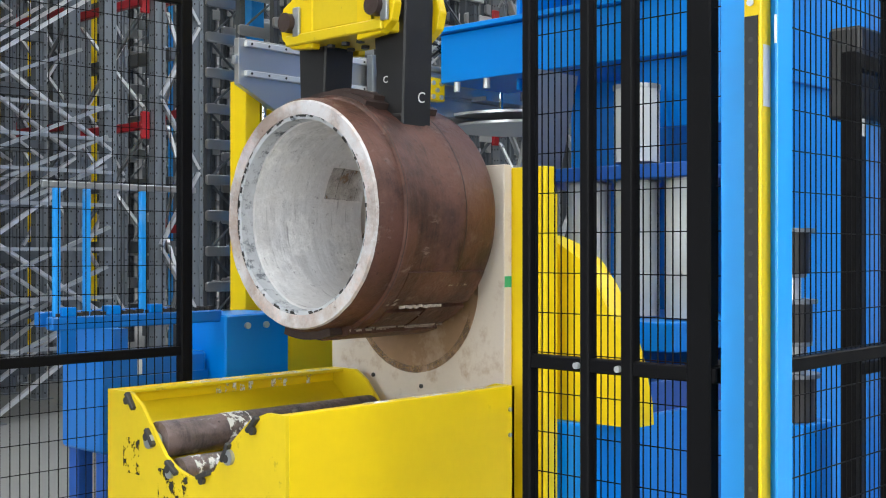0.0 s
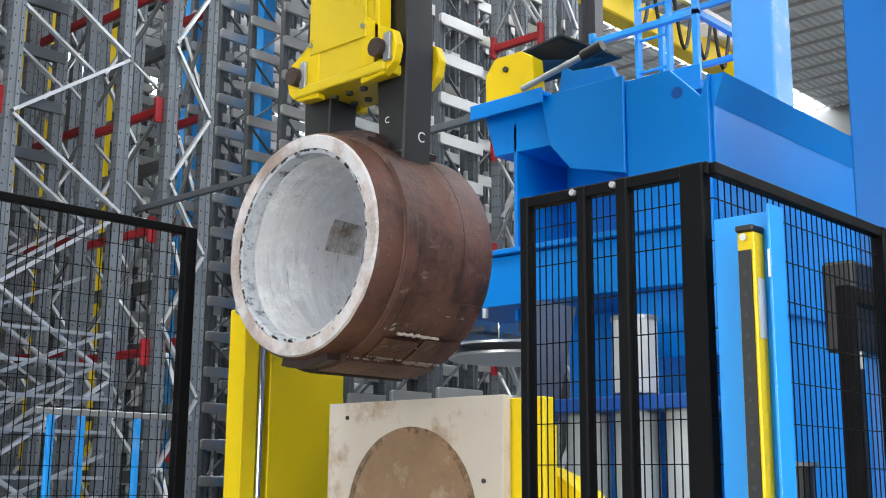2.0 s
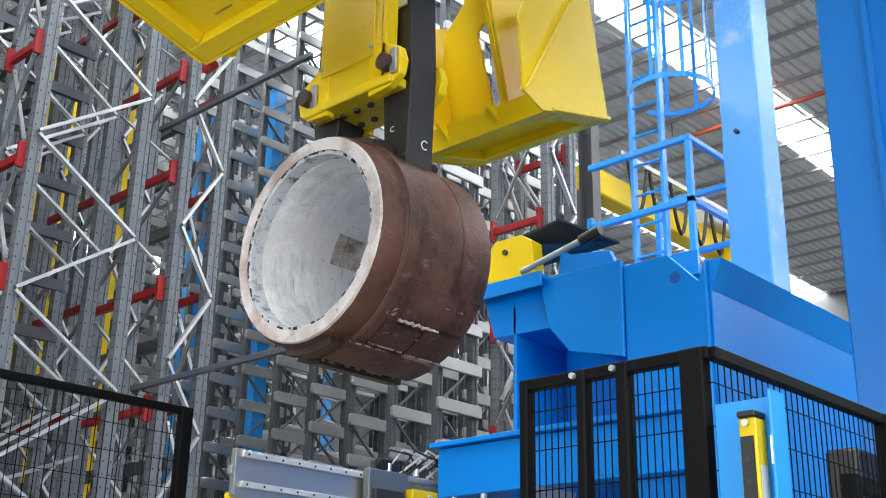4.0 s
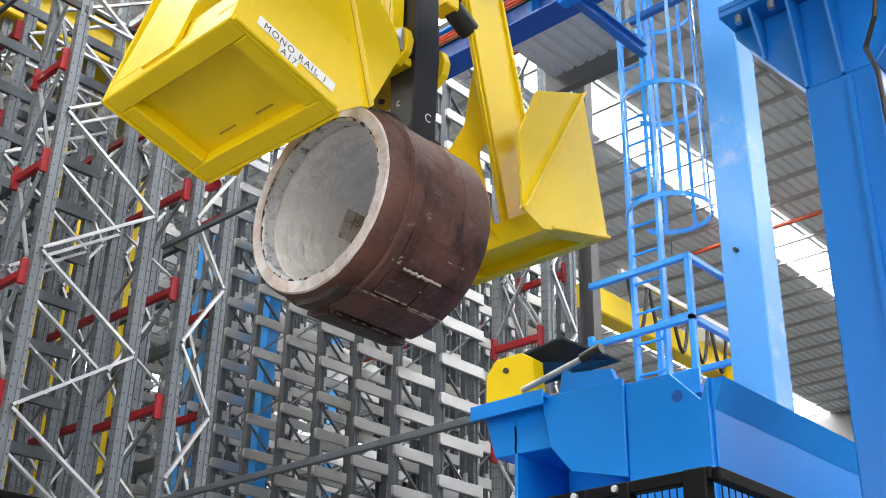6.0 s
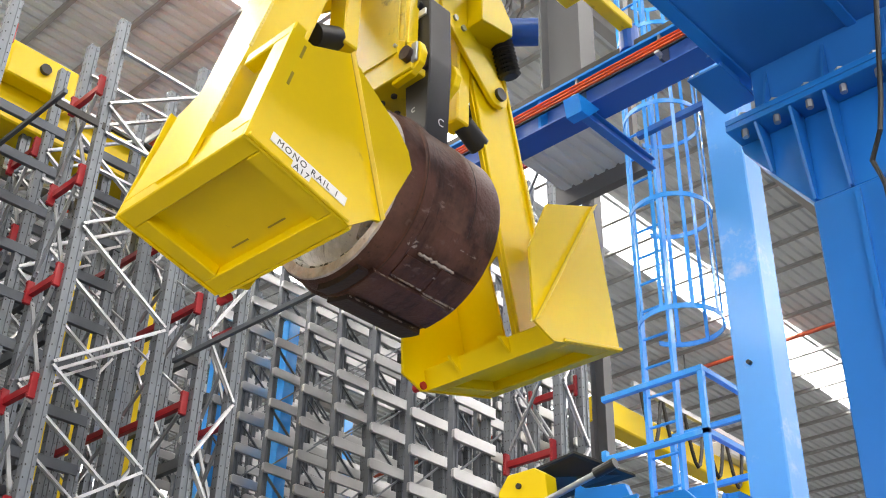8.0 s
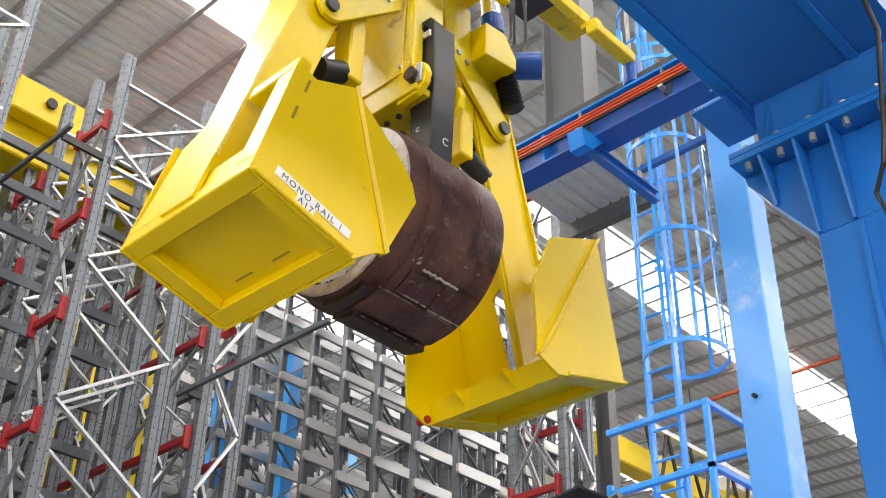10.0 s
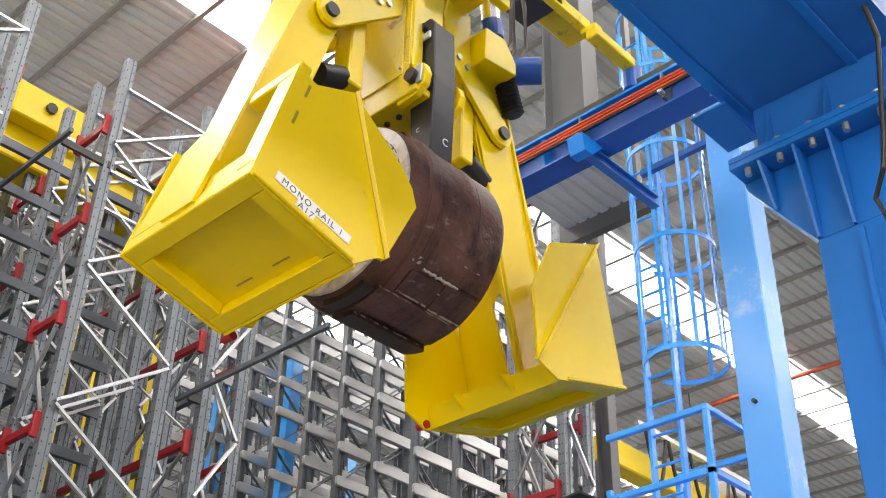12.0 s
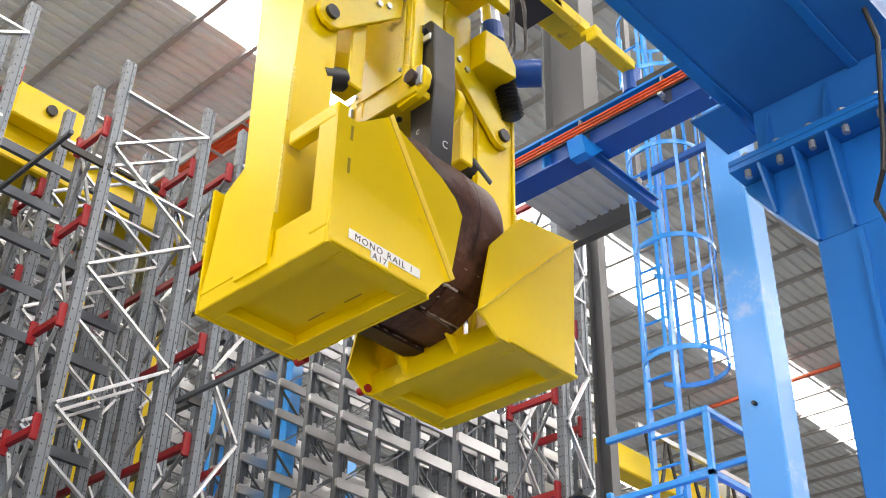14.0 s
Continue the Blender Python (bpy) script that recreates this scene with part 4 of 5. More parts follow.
def hoist():
    h = thing("hoist_carriage", "yellow hoist carriage with two swinging catch wings", "hoist", (WX, WY, 0))
    for s in (-1, 1):
        # links from the head to the pivots
        for y in (-0.095, 0.22):
            link = [(s * 0.14, 5.80), (s * 0.16, 5.56), (s * 0.53, 5.22), (s * 0.57, 5.203), (s * 0.62, 5.21), (s * 0.655, 5.25), (s * 0.66, 5.30), (s * 0.63, 5.345), (s * 0.38, 5.56), (s * 0.34, 5.64), (s * 0.34, 5.92), (s * 0.16, 5.92)]
            ln = part("link_plate", prismed(link, y, y + 0.03, "y", 0.004), YELLOW, h, "yellow forked link plate")
            part("link_bolt", rodded((s * 0.25, y - 0.012, 5.57), (s * 0.25, y + 0.01, 5.57), 0.018, 6), ZINC, ln)
            part("link_bolt", rodded((s * 0.31, y - 0.012, 5.54), (s * 0.31, y + 0.01, 5.54), 0.018, 6), ZINC, ln)
        part("hanger", boxed(min(s * 0.14, s * 0.36), max(s * 0.14, s * 0.36), -0.23, 0.23, 5.98, 7.3, bev=0.008), YELLOW, h)
        part("stop_leg", boxed(min(s * 0.33, s * 0.42), max(s * 0.33, s * 0.42), -0.05, 0.07, 5.0, 5.62, bev=0.008), YELLOW, h)
        part("buffer", rodded((s * 0.42, 0.0, 5.04), (s * 0.55, 0.0, 4.975), 0.055, 18), CARBON, h, "black rubber buffer", smooth=True)
    part("crosshead", boxed(-0.62, 0.62, -0.30, 0.30, 7.3, 7.7, bev=0.01), YELLOW, h)
    part("front_channel", boxed(-0.50, 0.42, -0.30, -0.25, 5.90, 6.02, bev=0.006), YELLOW, h)
    part("trolley", boxed(-0.8, 0.8, -0.4, 0.4, 7.7, 8.4, bev=0.02), YELLOW, h)
    part("wheel_truck", boxed(-1.6, 1.6, -0.15, 0.15, 8.4, 8.7, bev=0.02), YELLOW, h)
    part("monorail_beam", boxed(-1.6, 1.6, -0.1, 0.1, 8.702, 9.0, bev=0.01), YELLOW, h)
    for x in (-1.4, 1.4):
        part("roof_hanger", boxed(x - 0.05, x + 0.05, -0.4, -0.101, 8.75, ROOF_Z + 0.01), STEEL_GREY, h)
    # drive on the far end: cylinder, motor and bellows
    cyl = part("cylinder", rodded((0.48, -0.12, 5.88), (0.38, -0.12, 6.8), 0.05, 18), CHROME, h, "polished hydraulic cylinder", smooth=True)
    part("collar", rodded((0.485, -0.12, 5.84), (0.473, -0.12, 5.95), 0.062, 18), BLUE_DARK, cyl)
    part("bracket", prismed([(0.34, 5.56), (0.58, 5.60), (0.58, 5.68), (0.49, 5.80), (0.34, 5.78)], -0.20, -0.02, "y", 0.005), YELLOW, h)
    mot = part("motor", rodded((0.58, -0.05, 5.72), (0.74, -0.24, 5.72), 0.075, 20), BLUE_DARK, h, "dark blue round motor", smooth=True)
    part("motor_flange", rodded((0.545, -0.01, 5.72), (0.58, -0.05, 5.72), 0.085, 20), DARK_STEEL, mot)
    bm = bmesh.new()
    tube(bm, [(0.60 + i * 0.004, -0.10, 5.64 - i * 0.011) for i in range(19)], [0.062 if i % 2 else 0.046 for i in range(19)], 18)
    part("bellows", bm, CARBON, h, "black ribbed rubber bellows")
    for i, (dx, dy) in enumerate(((0.0, 0.0), (0.05, 0.02), (0.09, -0.03))):
        bm = bmesh.new()
        pts = [Vector((0.56 + dx, -0.1 + dy, 5.74)), Vector((0.66 + dx, -0.1 + dy, 5.95)), Vector((0.68 + dx, -0.08 + dy, 6.3)), Vector((0.6 + dx, -0.05, 6.9))]
        tube(bm, pts, 0.012, 8)
        part("hose", bm, DARK_STEEL, h)
    sideL = [(0.735, 3.82), (0.742, 4.43), (0.64, 4.43), (0.477, 4.56), (0.16, 4.43), (0.075, 4.37), (0.03, 4.30), (0.095, 3.95), (0.13, 3.93), (0.22, 3.82)]
    sideR = [(0.70, 3.82), (0.737, 4.56), (0.353, 4.494), (0.15, 4.25), (0.08, 3.90), (0.195, 3.82)]
    for s, side, q_in in ((-1, sideL, 0.21), (1, sideR, 0.24)):
        w = new("catch_wing")
        w.parent = h
        w["label"] = "yellow welded catch wing on a swing arm"
        w.location = (s * PIV_X, 0, PIV_Z)
        bucket(w, s, side, 3.825, q_in)
        (xa, za), (xb, zb) = ((side[3], side[7]) if s < 0 else (side[4], side[1]))
        bm = bmesh.new()
        a, b = Vector((s * (xa - PIV_X), -0.4035, za - PIV_Z)), Vector((s * (xb - PIV_X), -0.4035, zb - PIV_Z))
        strut(bm, a, b, 0.05, 0.002)
        part("paint_band", bm, YELLOW_PALE, w, "pale brushed paint band over a seam")
        bm = bmesh.new()
        strut(bm, a + Vector((0, -0.0016, 0)), b + Vector((0, -0.0016, 0)), 0.004, 0.002)
        part("seam", bm, SEAM, w)
        if s < 0:
            for q, z in ((0.665, 4.36), (0.668, 4.20)):
                part("hinge_slot", boxed(-(q - PIV_X) - 0.006, -(q - PIV_X) + 0.006, -0.4045, -0.4022, z - PIV_Z - 0.035, z - PIV_Z + 0.035), SEAM, w, "narrow dark slot")
            lab = boxed(0, 0.375, -0.0012, 0.0012, -0.021, 0.021)
            box(lab, 0.115, 0.205, -0.0012, 0.0012, -0.055, -0.0215)
            m = pose(-(0.642 - PIV_X), -0.405, 3.902 - PIV_Z, 0, 0.6, 0)
            ob = part("label_strip", lab, WHITE, w, "white printed label strip")
            ob.matrix_local = m
            lettering("MONO RAIL 1", 0.040, INK, w, m @ pose(0.028, -0.0016, -0.015, 90, 0, 0), 1.28)
            lettering("A17", 0.040, INK, w, m @ pose(0.122, -0.0016, -0.051, 90, 0, 0), 1.2)
        WINGS.append((s, w))


hoist()


# ---------------------------------------------------------------- press, platform, ladder, columns
def press():
    p = thing("blue_press", "large blue painted press with a notched crosshead", "press")
    front = [(2.998, 2.05), (2.998, 3.40), (2.752, 3.40), (2.592, 3.236), (2.552, 3.34), (2.552, 2.05)]
    part("front_plate", prismed(front, 4.50, 4.53, "x", 0.003), BLUE, p, "blue plate with a bevelled notch")
    side = [(4.531, 2.30), (4.531, 3.34), (9.0, 3.34), (9.0, 2.30)]
    part("side_plate", prismed(side, 2.54, 2.56, "y", 0.003), BLUE, p)
    part("side_plate", prismed(side, 3.70, 3.72, "y", 0.003), BLUE, p)
    part("top_flare", prismed([(2.485, 3.335), (2.538, 3.335), (2.538, 3.19)], 4.531, 9.0, "x"), BLUE, p)
    part("top_plate", boxed(4.56, 9.0, 2.565, 3.695, 3.20, 3.22), BLUE, p)
    part("bottom_plate", boxed(6.61, 9.0, 2.50, 3.75, 2.27, 2.298), BLUE, p)
    part("leg", boxed(8.3, 9.0, 2.6, 3.68, 0.0, 2.27, bev=0.01), BLUE, p)
    # flat darker disc stands in for the shade inside a round hole
    part("eye_ring", rodded((4.498, 2.712, 3.278), (4.505, 2.712, 3.278), 0.03, 20), BLUE_DARK, p, "dark disc in place of a round hole")
    arm = [(2.999, 2.94), (3.32, 3.02), (3.443, 3.163), (3.50, 3.43), (2.999, 3.43)]
    part("arm_plate", prismed(arm, 4.48, 4.50, "x", 0.003), BLUE, p, "blue cranked bracket plate")
    part("arm_box", prismed([(2.999, 2.98), (3.3, 3.05), (3.46, 3.18), (3.85, 3.19), (3.92, 3.42), (2.999, 3.42)], 4.531, 5.5, "x", 0.004), BLUE, p)
    part("tray", boxed(4.44, 5.2, 3.45, 3.935, 3.421, 3.445, bev=0.003), BLUE, p)
    part("tray_edge", boxed(4.425, 4.44, 3.45, 3.935, 3.38, 3.46, bev=0.003), BLUE, p)
    part("upstand", prismed([(3.08, 3.43), (3.45, 3.43), (3.42, 3.60), (3.36, 3.56), (3.12, 3.53)], 4.56, 4.60, "x", 0.003), BLUE, p)
    part("body", boxed(4.95, 6.6, 2.565, 3.695, 0.0, 3.19, bev=0.01), BLUE, p)
    ledge = part("ledge", boxed(4.40, 4.94, 2.6, 4.12, 2.36, 2.61, bev=0.004), BLUE, p)
    part("flange", boxed(4.36, 4.94, 2.6, 4.15, 2.614, 2.64, bev=0.003), BLUE, ledge)
    for y in (4.02, 3.82, 3.5):
        part("flange_bolt", rodded((4.42, y, 2.36), (4.42, y, 2.31), 0.018, 8), ZINC, ledge)
    part("shelf", boxed(4.15, 4.949, 2.5, 3.6, 1.80, 1.86, bev=0.004), BLUE_DARK, p)
    part("lower_shelf", boxed(4.05, 4.949, 2.5, 3.6, 1.08, 1.20, bev=0.004), BLUE, p)
    for y, z0, z1 in ((2.86, 1.21, 1.79), (2.86, 1.88, 2.2), (3.12, 1.21, 1.79), (2.6, 1.21, 1.79)):
        c = part("cylinder", rodded((4.32, y, z0), (4.32, y, z1), 0.10, 24), GREY_PLATE, p, "pale grey round cylinder", smooth=True)
        part("cylinder_cap", rodded((4.32, y, z1), (4.32, y, z1 + 0.02), 0.105, 24), ZINC, c)
    part("splash_sheet", prismed([(3.42, 1.35), (3.44, 1.35), (3.22, 2.30), (3.20, 2.30)], 4.05, 4.35, "x"), ZINC, p, "grey sloping splash sheet")
    part("guide_post", boxed(4.45, 4.53, 2.60, 2.68, 1.2, 2.36, bev=0.004), BLUE_DARK, p)
    bm = bmesh.new()
    for i in range(37):
        box(bm, 3.6 + i * 0.035, 3.625 + i * 0.035, 2.47, 2.50, 1.0 + 0.004 * (i % 2), 1.03 + 0.004 * (i % 2))
    tagged(part("chain", bm, DARK_STEEL, p), kind="stuff")
    part("chain_rail", boxed(3.55, 4.94, 2.46, 2.51, 0.866, 0.985, bev=0.003), BLUE_DARK, p)
    part("bed", boxed(3.40, 4.94, 2.45, 3.6, 0.0, 0.865, bev=0.006), BLUE, p)
    part("bed_gusset", prismed([(2.449, 0.0), (2.449, 0.72), (2.30, 0.0)], 3.40, 3.43, "x"), BLUE, p)
    y = thing("yellow_stop", "yellow stop block on the press bracket", "stop block", (4.44, 0, 3.447))
    part("block", prismed([(3.845, 0.0), (3.845, 0.17), (3.78, 0.25), (3.60, 0.25), (3.528, 0.20), (3.511, 0.0)], 0.01, 0.10, "x", 0.004), YELLOW, y)
    part("bolt", rodded((0.008, 3.70, 0.17), (-0.006, 3.70, 0.17), 0.016, 8), DARK_STEEL, y)
    f = thing("black_flap", "thin black rubber flap over the bracket", "flap", (4.5, 0, 0))
    bm = bmesh.new()
    v = [bm.verts.new(q) for q in ((0.03, 3.83, 3.70), (0.03, 3.40, 3.75), (0.22, 3.16, 3.62), (0.34, 3.78, 3.66))]
    top = [bm.verts.new(q.co + Vector((0, 0, 0.012))) for q in v]
    bm.faces.new(v[::-1]), bm.faces.new(top)
    for i in range(4):
        bm.faces.new((v[i], v[(i + 1) % 4], top[(i + 1) % 4], top[i]))
    part("sheet", bm, CARBON, f)
    part("prop", boxed(0.16, 0.19, 3.46, 3.49, 3.446, 3.67), DARK_STEEL, f)
    r = thing("locking_bar", "steel locking bar with a black grip", "bar", (4.42, 0, 0))
    part("rod", rodded((0, 3.57, 3.475), (0, 3.19, 3.555), 0.016, 12), ZINC, r)
    part("grip", rodded((0, 3.19, 3.555), (0, 3.07, 3.582), 0.028, 14), CARBON, r)
    d = thing("yellow_fender", "curved yellow guard beside the press bed", "guard", (3.44, 0, 0))
    curve = [(2.76, 1.555), (2.70, 1.55), (2.61, 1.515), (2.52, 1.461), (2.45, 1.37), (2.38, 1.245), (2.33, 1.10), (2.295, 0.943), (2.29, 0.868)]
    part("cheek", prismed(curve + [(2.82, 0.868), (2.82, 1.555)], 0.0, 0.012, "x"), YELLOW, d)
    hoop = curve + [(y + 0.012, z - 0.004) for y, z in curve[::-1]]
    part("rim", prismed(hoop, 0.0125, 0.13, "x"), YELLOW, d)


press()


def platform():
    q = thing("access_platform", "light blue guard rail round a steel access platform", "guard rail", (7.72, 4.46, 0))
    part("deck", boxed(-0.05, 1.15, -0.05, 1.1, 4.52, 4.60), BLUE, q)
    posts = ((0, 0, 5.71), (0, 1.0, 5.26), (1.1, 0, 5.71), (1.1, 1.0, 5.71))
    for x, y, z in posts:
        part("post", boxed(x - 0.026, x + 0.026, y - 0.026, y + 0.026, 4.6, z, bev=0.004), BLUE_LIGHT, q)
    for z in (5.18, 5.737):
        part("rail", boxed(-0.026, 0.026, 0.027, 1.0, z - 0.026, z + 0.026, bev=0.004), BLUE_LIGHT, q)
        part("rail", boxed(-0.026, 1.12, -0.026, 0.026, z - 0.026, z + 0.026, bev=0.004), BLUE_LIGHT, q)
        part("rail", boxed(1.076, 1.124, 0.027, 1.0, z - 0.026, z + 0.026, bev=0.004), BLUE_LIGHT, q)
    part("kick_plate", boxed(-0.052, -0.046, -0.05, 0.6, 4.6, 4.72), BLUE, q)
    for x, y in ((0.1, 0.1), (1.05, 1.0), (0.1, 1.0), (1.05, 0.1)):
        part("support", boxed(x - 0.06, x + 0.06, y - 0.06, y + 0.06, 0, 4.52, bev=0.005), BLUE, q)
    l = thing("caged_ladder", "light blue steel ladder with a hooped safety cage", "ladder", (7.85, 4.935, 0))
    for y in (-0.15, 0.15):
        part("stile", boxed(-0.035, 0.035, y - 0.016, y + 0.016, 4.6, 10.4, bev=0.003), BLUE_LIGHT, l)
    z = 4.85
    while z < 10.3:
        part("rung", rodded((0, -0.14, z), (0, 0.14, z), 0.013, 8), BLUE_LIGHT, l)
        z += 0.28
    # hoops stand to one side of the rungs, ringed by upright strips
    cx, cy, rr = 0.0, -0.265, 0.37
    a0, a1 = 0.42, 2 * math.pi - 0.42
    for z in (6.26, 7.40, 8.46, 9.45, 10.3):
        bm = bmesh.new()
        n = 36
        rows = []
        for i in range(n + 1):
            a = a0 + (a1 - a0) * i / n
            c, q2 = math.cos(a), math.sin(a)
            rows.append([bm.verts.new((cx - q2 * rad, cy + c * rad, z + h)) for rad, h in ((rr - 0.004, -0.024), (rr + 0.004, -0.024), (rr + 0.004, 0.024), (rr - 0.004, 0.024))])
        for p, q in zip(rows, rows[1:]):
            for k in range(4):
                bm.faces.new((p[k], p[(k + 1) % 4], q[(k + 1) % 4], q[k]))
        bm.faces.new(rows[0]), bm.faces.new(rows[-1][::-1])
        bmesh.ops.recalc_face_normals(bm, faces=bm.faces)
        part("hoop", bm, BLUE_LIGHT, l)
    for i in range(7):
        a = a0 + 0.5 + (a1 - a0 - 1.0) * i / 6
        x, y = cx - math.sin(a) * (rr - 0.009), cy + math.cos(a) * (rr - 0.009)
        part("cage_strip", boxed(-0.018, 0.018, -0.004, 0.004, 6.24, 10.3, m=Matrix.Translation((x, y, 0)) @ Matrix.Rotation(a, 4, "Z")), BLUE_LIGHT, l)


platform()


def gantry():
    c = thing("box_column", "pale blue rectangular steel column with dusty patches", "column", (7.75, 3.70, 0))
    part("shaft", boxed(-0.25, 0.04, 0.002, 0.335, 0.02, 9.2, bev=0.012), BLUE_PALE, c)
    part("foot", boxed(-0.35, 0.14, -0.1, 0.435, 0, 0.02), BLUE, c)
    part("stub", rodded((-0.25, 0.19, 5.52), (-0.29, 0.19, 5.52), 0.018, 10), CARBON, c, "small black stub")
    g = thing("portal_gantry", "blue portal gantry with a box girder and bolted haunch", "gantry")
    part("column", boxed(4.22, 4.50, 1.46, 1.785, 0, 4.43, bev=0.008), BLUE_LEG, g)
    part("column", boxed(-8.2, -7.9, 1.446, 1.744, 0, 5.3, bev=0.008), BLUE, g)
    part("column_strip", boxed(4.20, 4.219, 1.56, 1.585, 0, 4.40), BLUE_LEG, g)
    h = part("haunch", prismed([(2.10, 4.905), (2.09, 4.86), (1.785, 4.44), (1.46, 4.44), (1.13, 4.86), (1.12, 4.905)], 4.24, 4.48, "x", 0.004), BLUE_LEG, g, "flared blue haunch with welded ribs")
    part("head_plate", boxed(4.10, 4.62, 1.08, 2.10, 4.908, 4.94, bev=0.003), BLUE_LEG, h)
    for y in (1.95, 1.77, 1.60, 1.30):
        t = abs(y - 1.62)
        z0 = 4.44 + max(0, t - 0.15) * 1.3
        part("rib", prismed([(4.239, z0), (4.239, 4.905), (4.11, 4.905), (4.215, z0)], y - 0.007, y + 0.007, "y"), BLUE_LEG, h)
    part("counter_plate", boxed(4.10, 4.62, 1.08, 2.10, 4.943, 4.975, bev=0.003), BLUE_LEG, g)
    for y in (2.02, 1.852, 1.686, 1.52, 1.353, 1.19):
        b = part("flange_bolt", rodded((4.14, y, 4.907), (4.14, y, 4.865), 0.017, 6), ZINC, h)
        part("nut", rodded((4.14, y, 4.976), (4.14, y, 5.002), 0.022, 6), ZINC, h)
    part("saddle_box", boxed(4.20, 4.56, 1.22, 1.98, 4.976, 5.279, bev=0.004), BLUE_DEEP, g)
    for y in (1.9, 1.6, 1.3):
        part("saddle_rib", prismed([(4.199, 4.977), (4.199, 5.24), (4.12, 4.977)], y - 0.006, y + 0.006, "y"), BLUE_DEEP, g)
    part("girder", boxed(-8.3, 4.75, 1.28, 2.01, 5.303, 6.2, bev=0.006), BLUE_DEEP, g, "deep blue box girder")
    part("girder_flange", boxed(-8.3, 4.76, 1.20, 2.055, 5.28, 5.302), BLUE_DEEP, g)
    part("end_tab", boxed(3.96, 4.305, 2.012, 2.195, 5.19, 5.204, bev=0.002), BLUE_DEEP, g)
    part("flange_edge", boxed(-8.3, 4.76, 1.42, 1.47, 5.262, 5.279, bev=0.003), BLUE_LEG, g)
    part("tab_web", boxed(4.02, 4.19, 2.03, 2.044, 5.205, 5.279), BLUE_DEEP, g)
    part("flange_edge", boxed(-8.3, 4.76, 1.99, 2.057, 5.262, 5.279, bev=0.003), BLUE_LEG, g)
    part("angle_clip", prismed([(2.012, 5.31), (2.012, 5.45), (2.10, 5.31)], 4.0, 4.012, "x"), BLUE_DEEP, g)
    bx = thing("sensor_box", "dark grey sensor housing on the gantry leg", "sensor box", (4.21, 1.30, 2.68))
    part("housing", boxed(-0.1, 0.08, -0.1, 0.145, -0.15, 0.22, bev=0.015), CARBON, bx)
    part("lens", rodded((-0.1, 0.0, 0.0), (-0.13, 0.0, 0.0), 0.05, 18), DARK_STEEL, bx)
    cb = thing("hanging_cable", "black cable hanging from the girder along the haunch", "cable")
    bm = bmesh.new()
    pts = [Vector(v) for v in ((3.9, 1.24, 5.28), (3.98, 1.24, 5.15), (4.04, 1.30, 4.92), (4.06, 1.34, 4.7), (4.08, 1.38, 4.55), (4.14, 1.46, 4.46), (4.18, 1.44, 4.35), (4.19, 1.43, 3.5))]
    tube(bm, pts, 0.012, 8)
    part("cable", bm, CARBON, cb)
    tr = thing("wire_tray", "bright wire cable tray beside the girder", "cable tray", (0, 0.98, 5.72))
    for y in (0.0, 0.06, 0.12, 0.18, 0.24, 0.30):
        part("long_wire", boxed(1.5, 4.7, y - 0.004, y + 0.004, 0, 0.008), ZINC_BRIGHT, tr)
    bm = bmesh.new()
    for i in range(40):
        box(bm, 1.5 + i * 0.08, 1.508 + i * 0.08, -0.005, 0.298, -0.009, -0.001)
    tagged(part("cross_wire", bm, ZINC_BRIGHT, tr), kind="stuff")
    part("red_cable", rodded((1.5, 0.1, 0.03), (4.7, 0.1, 0.03), 0.02, 8), ORANGE, tr)
    part("red_cable", rodded((1.5, 0.16, 0.03), (4.7, 0.16, 0.03), 0.02, 8), ORANGE, tr)


gantry()


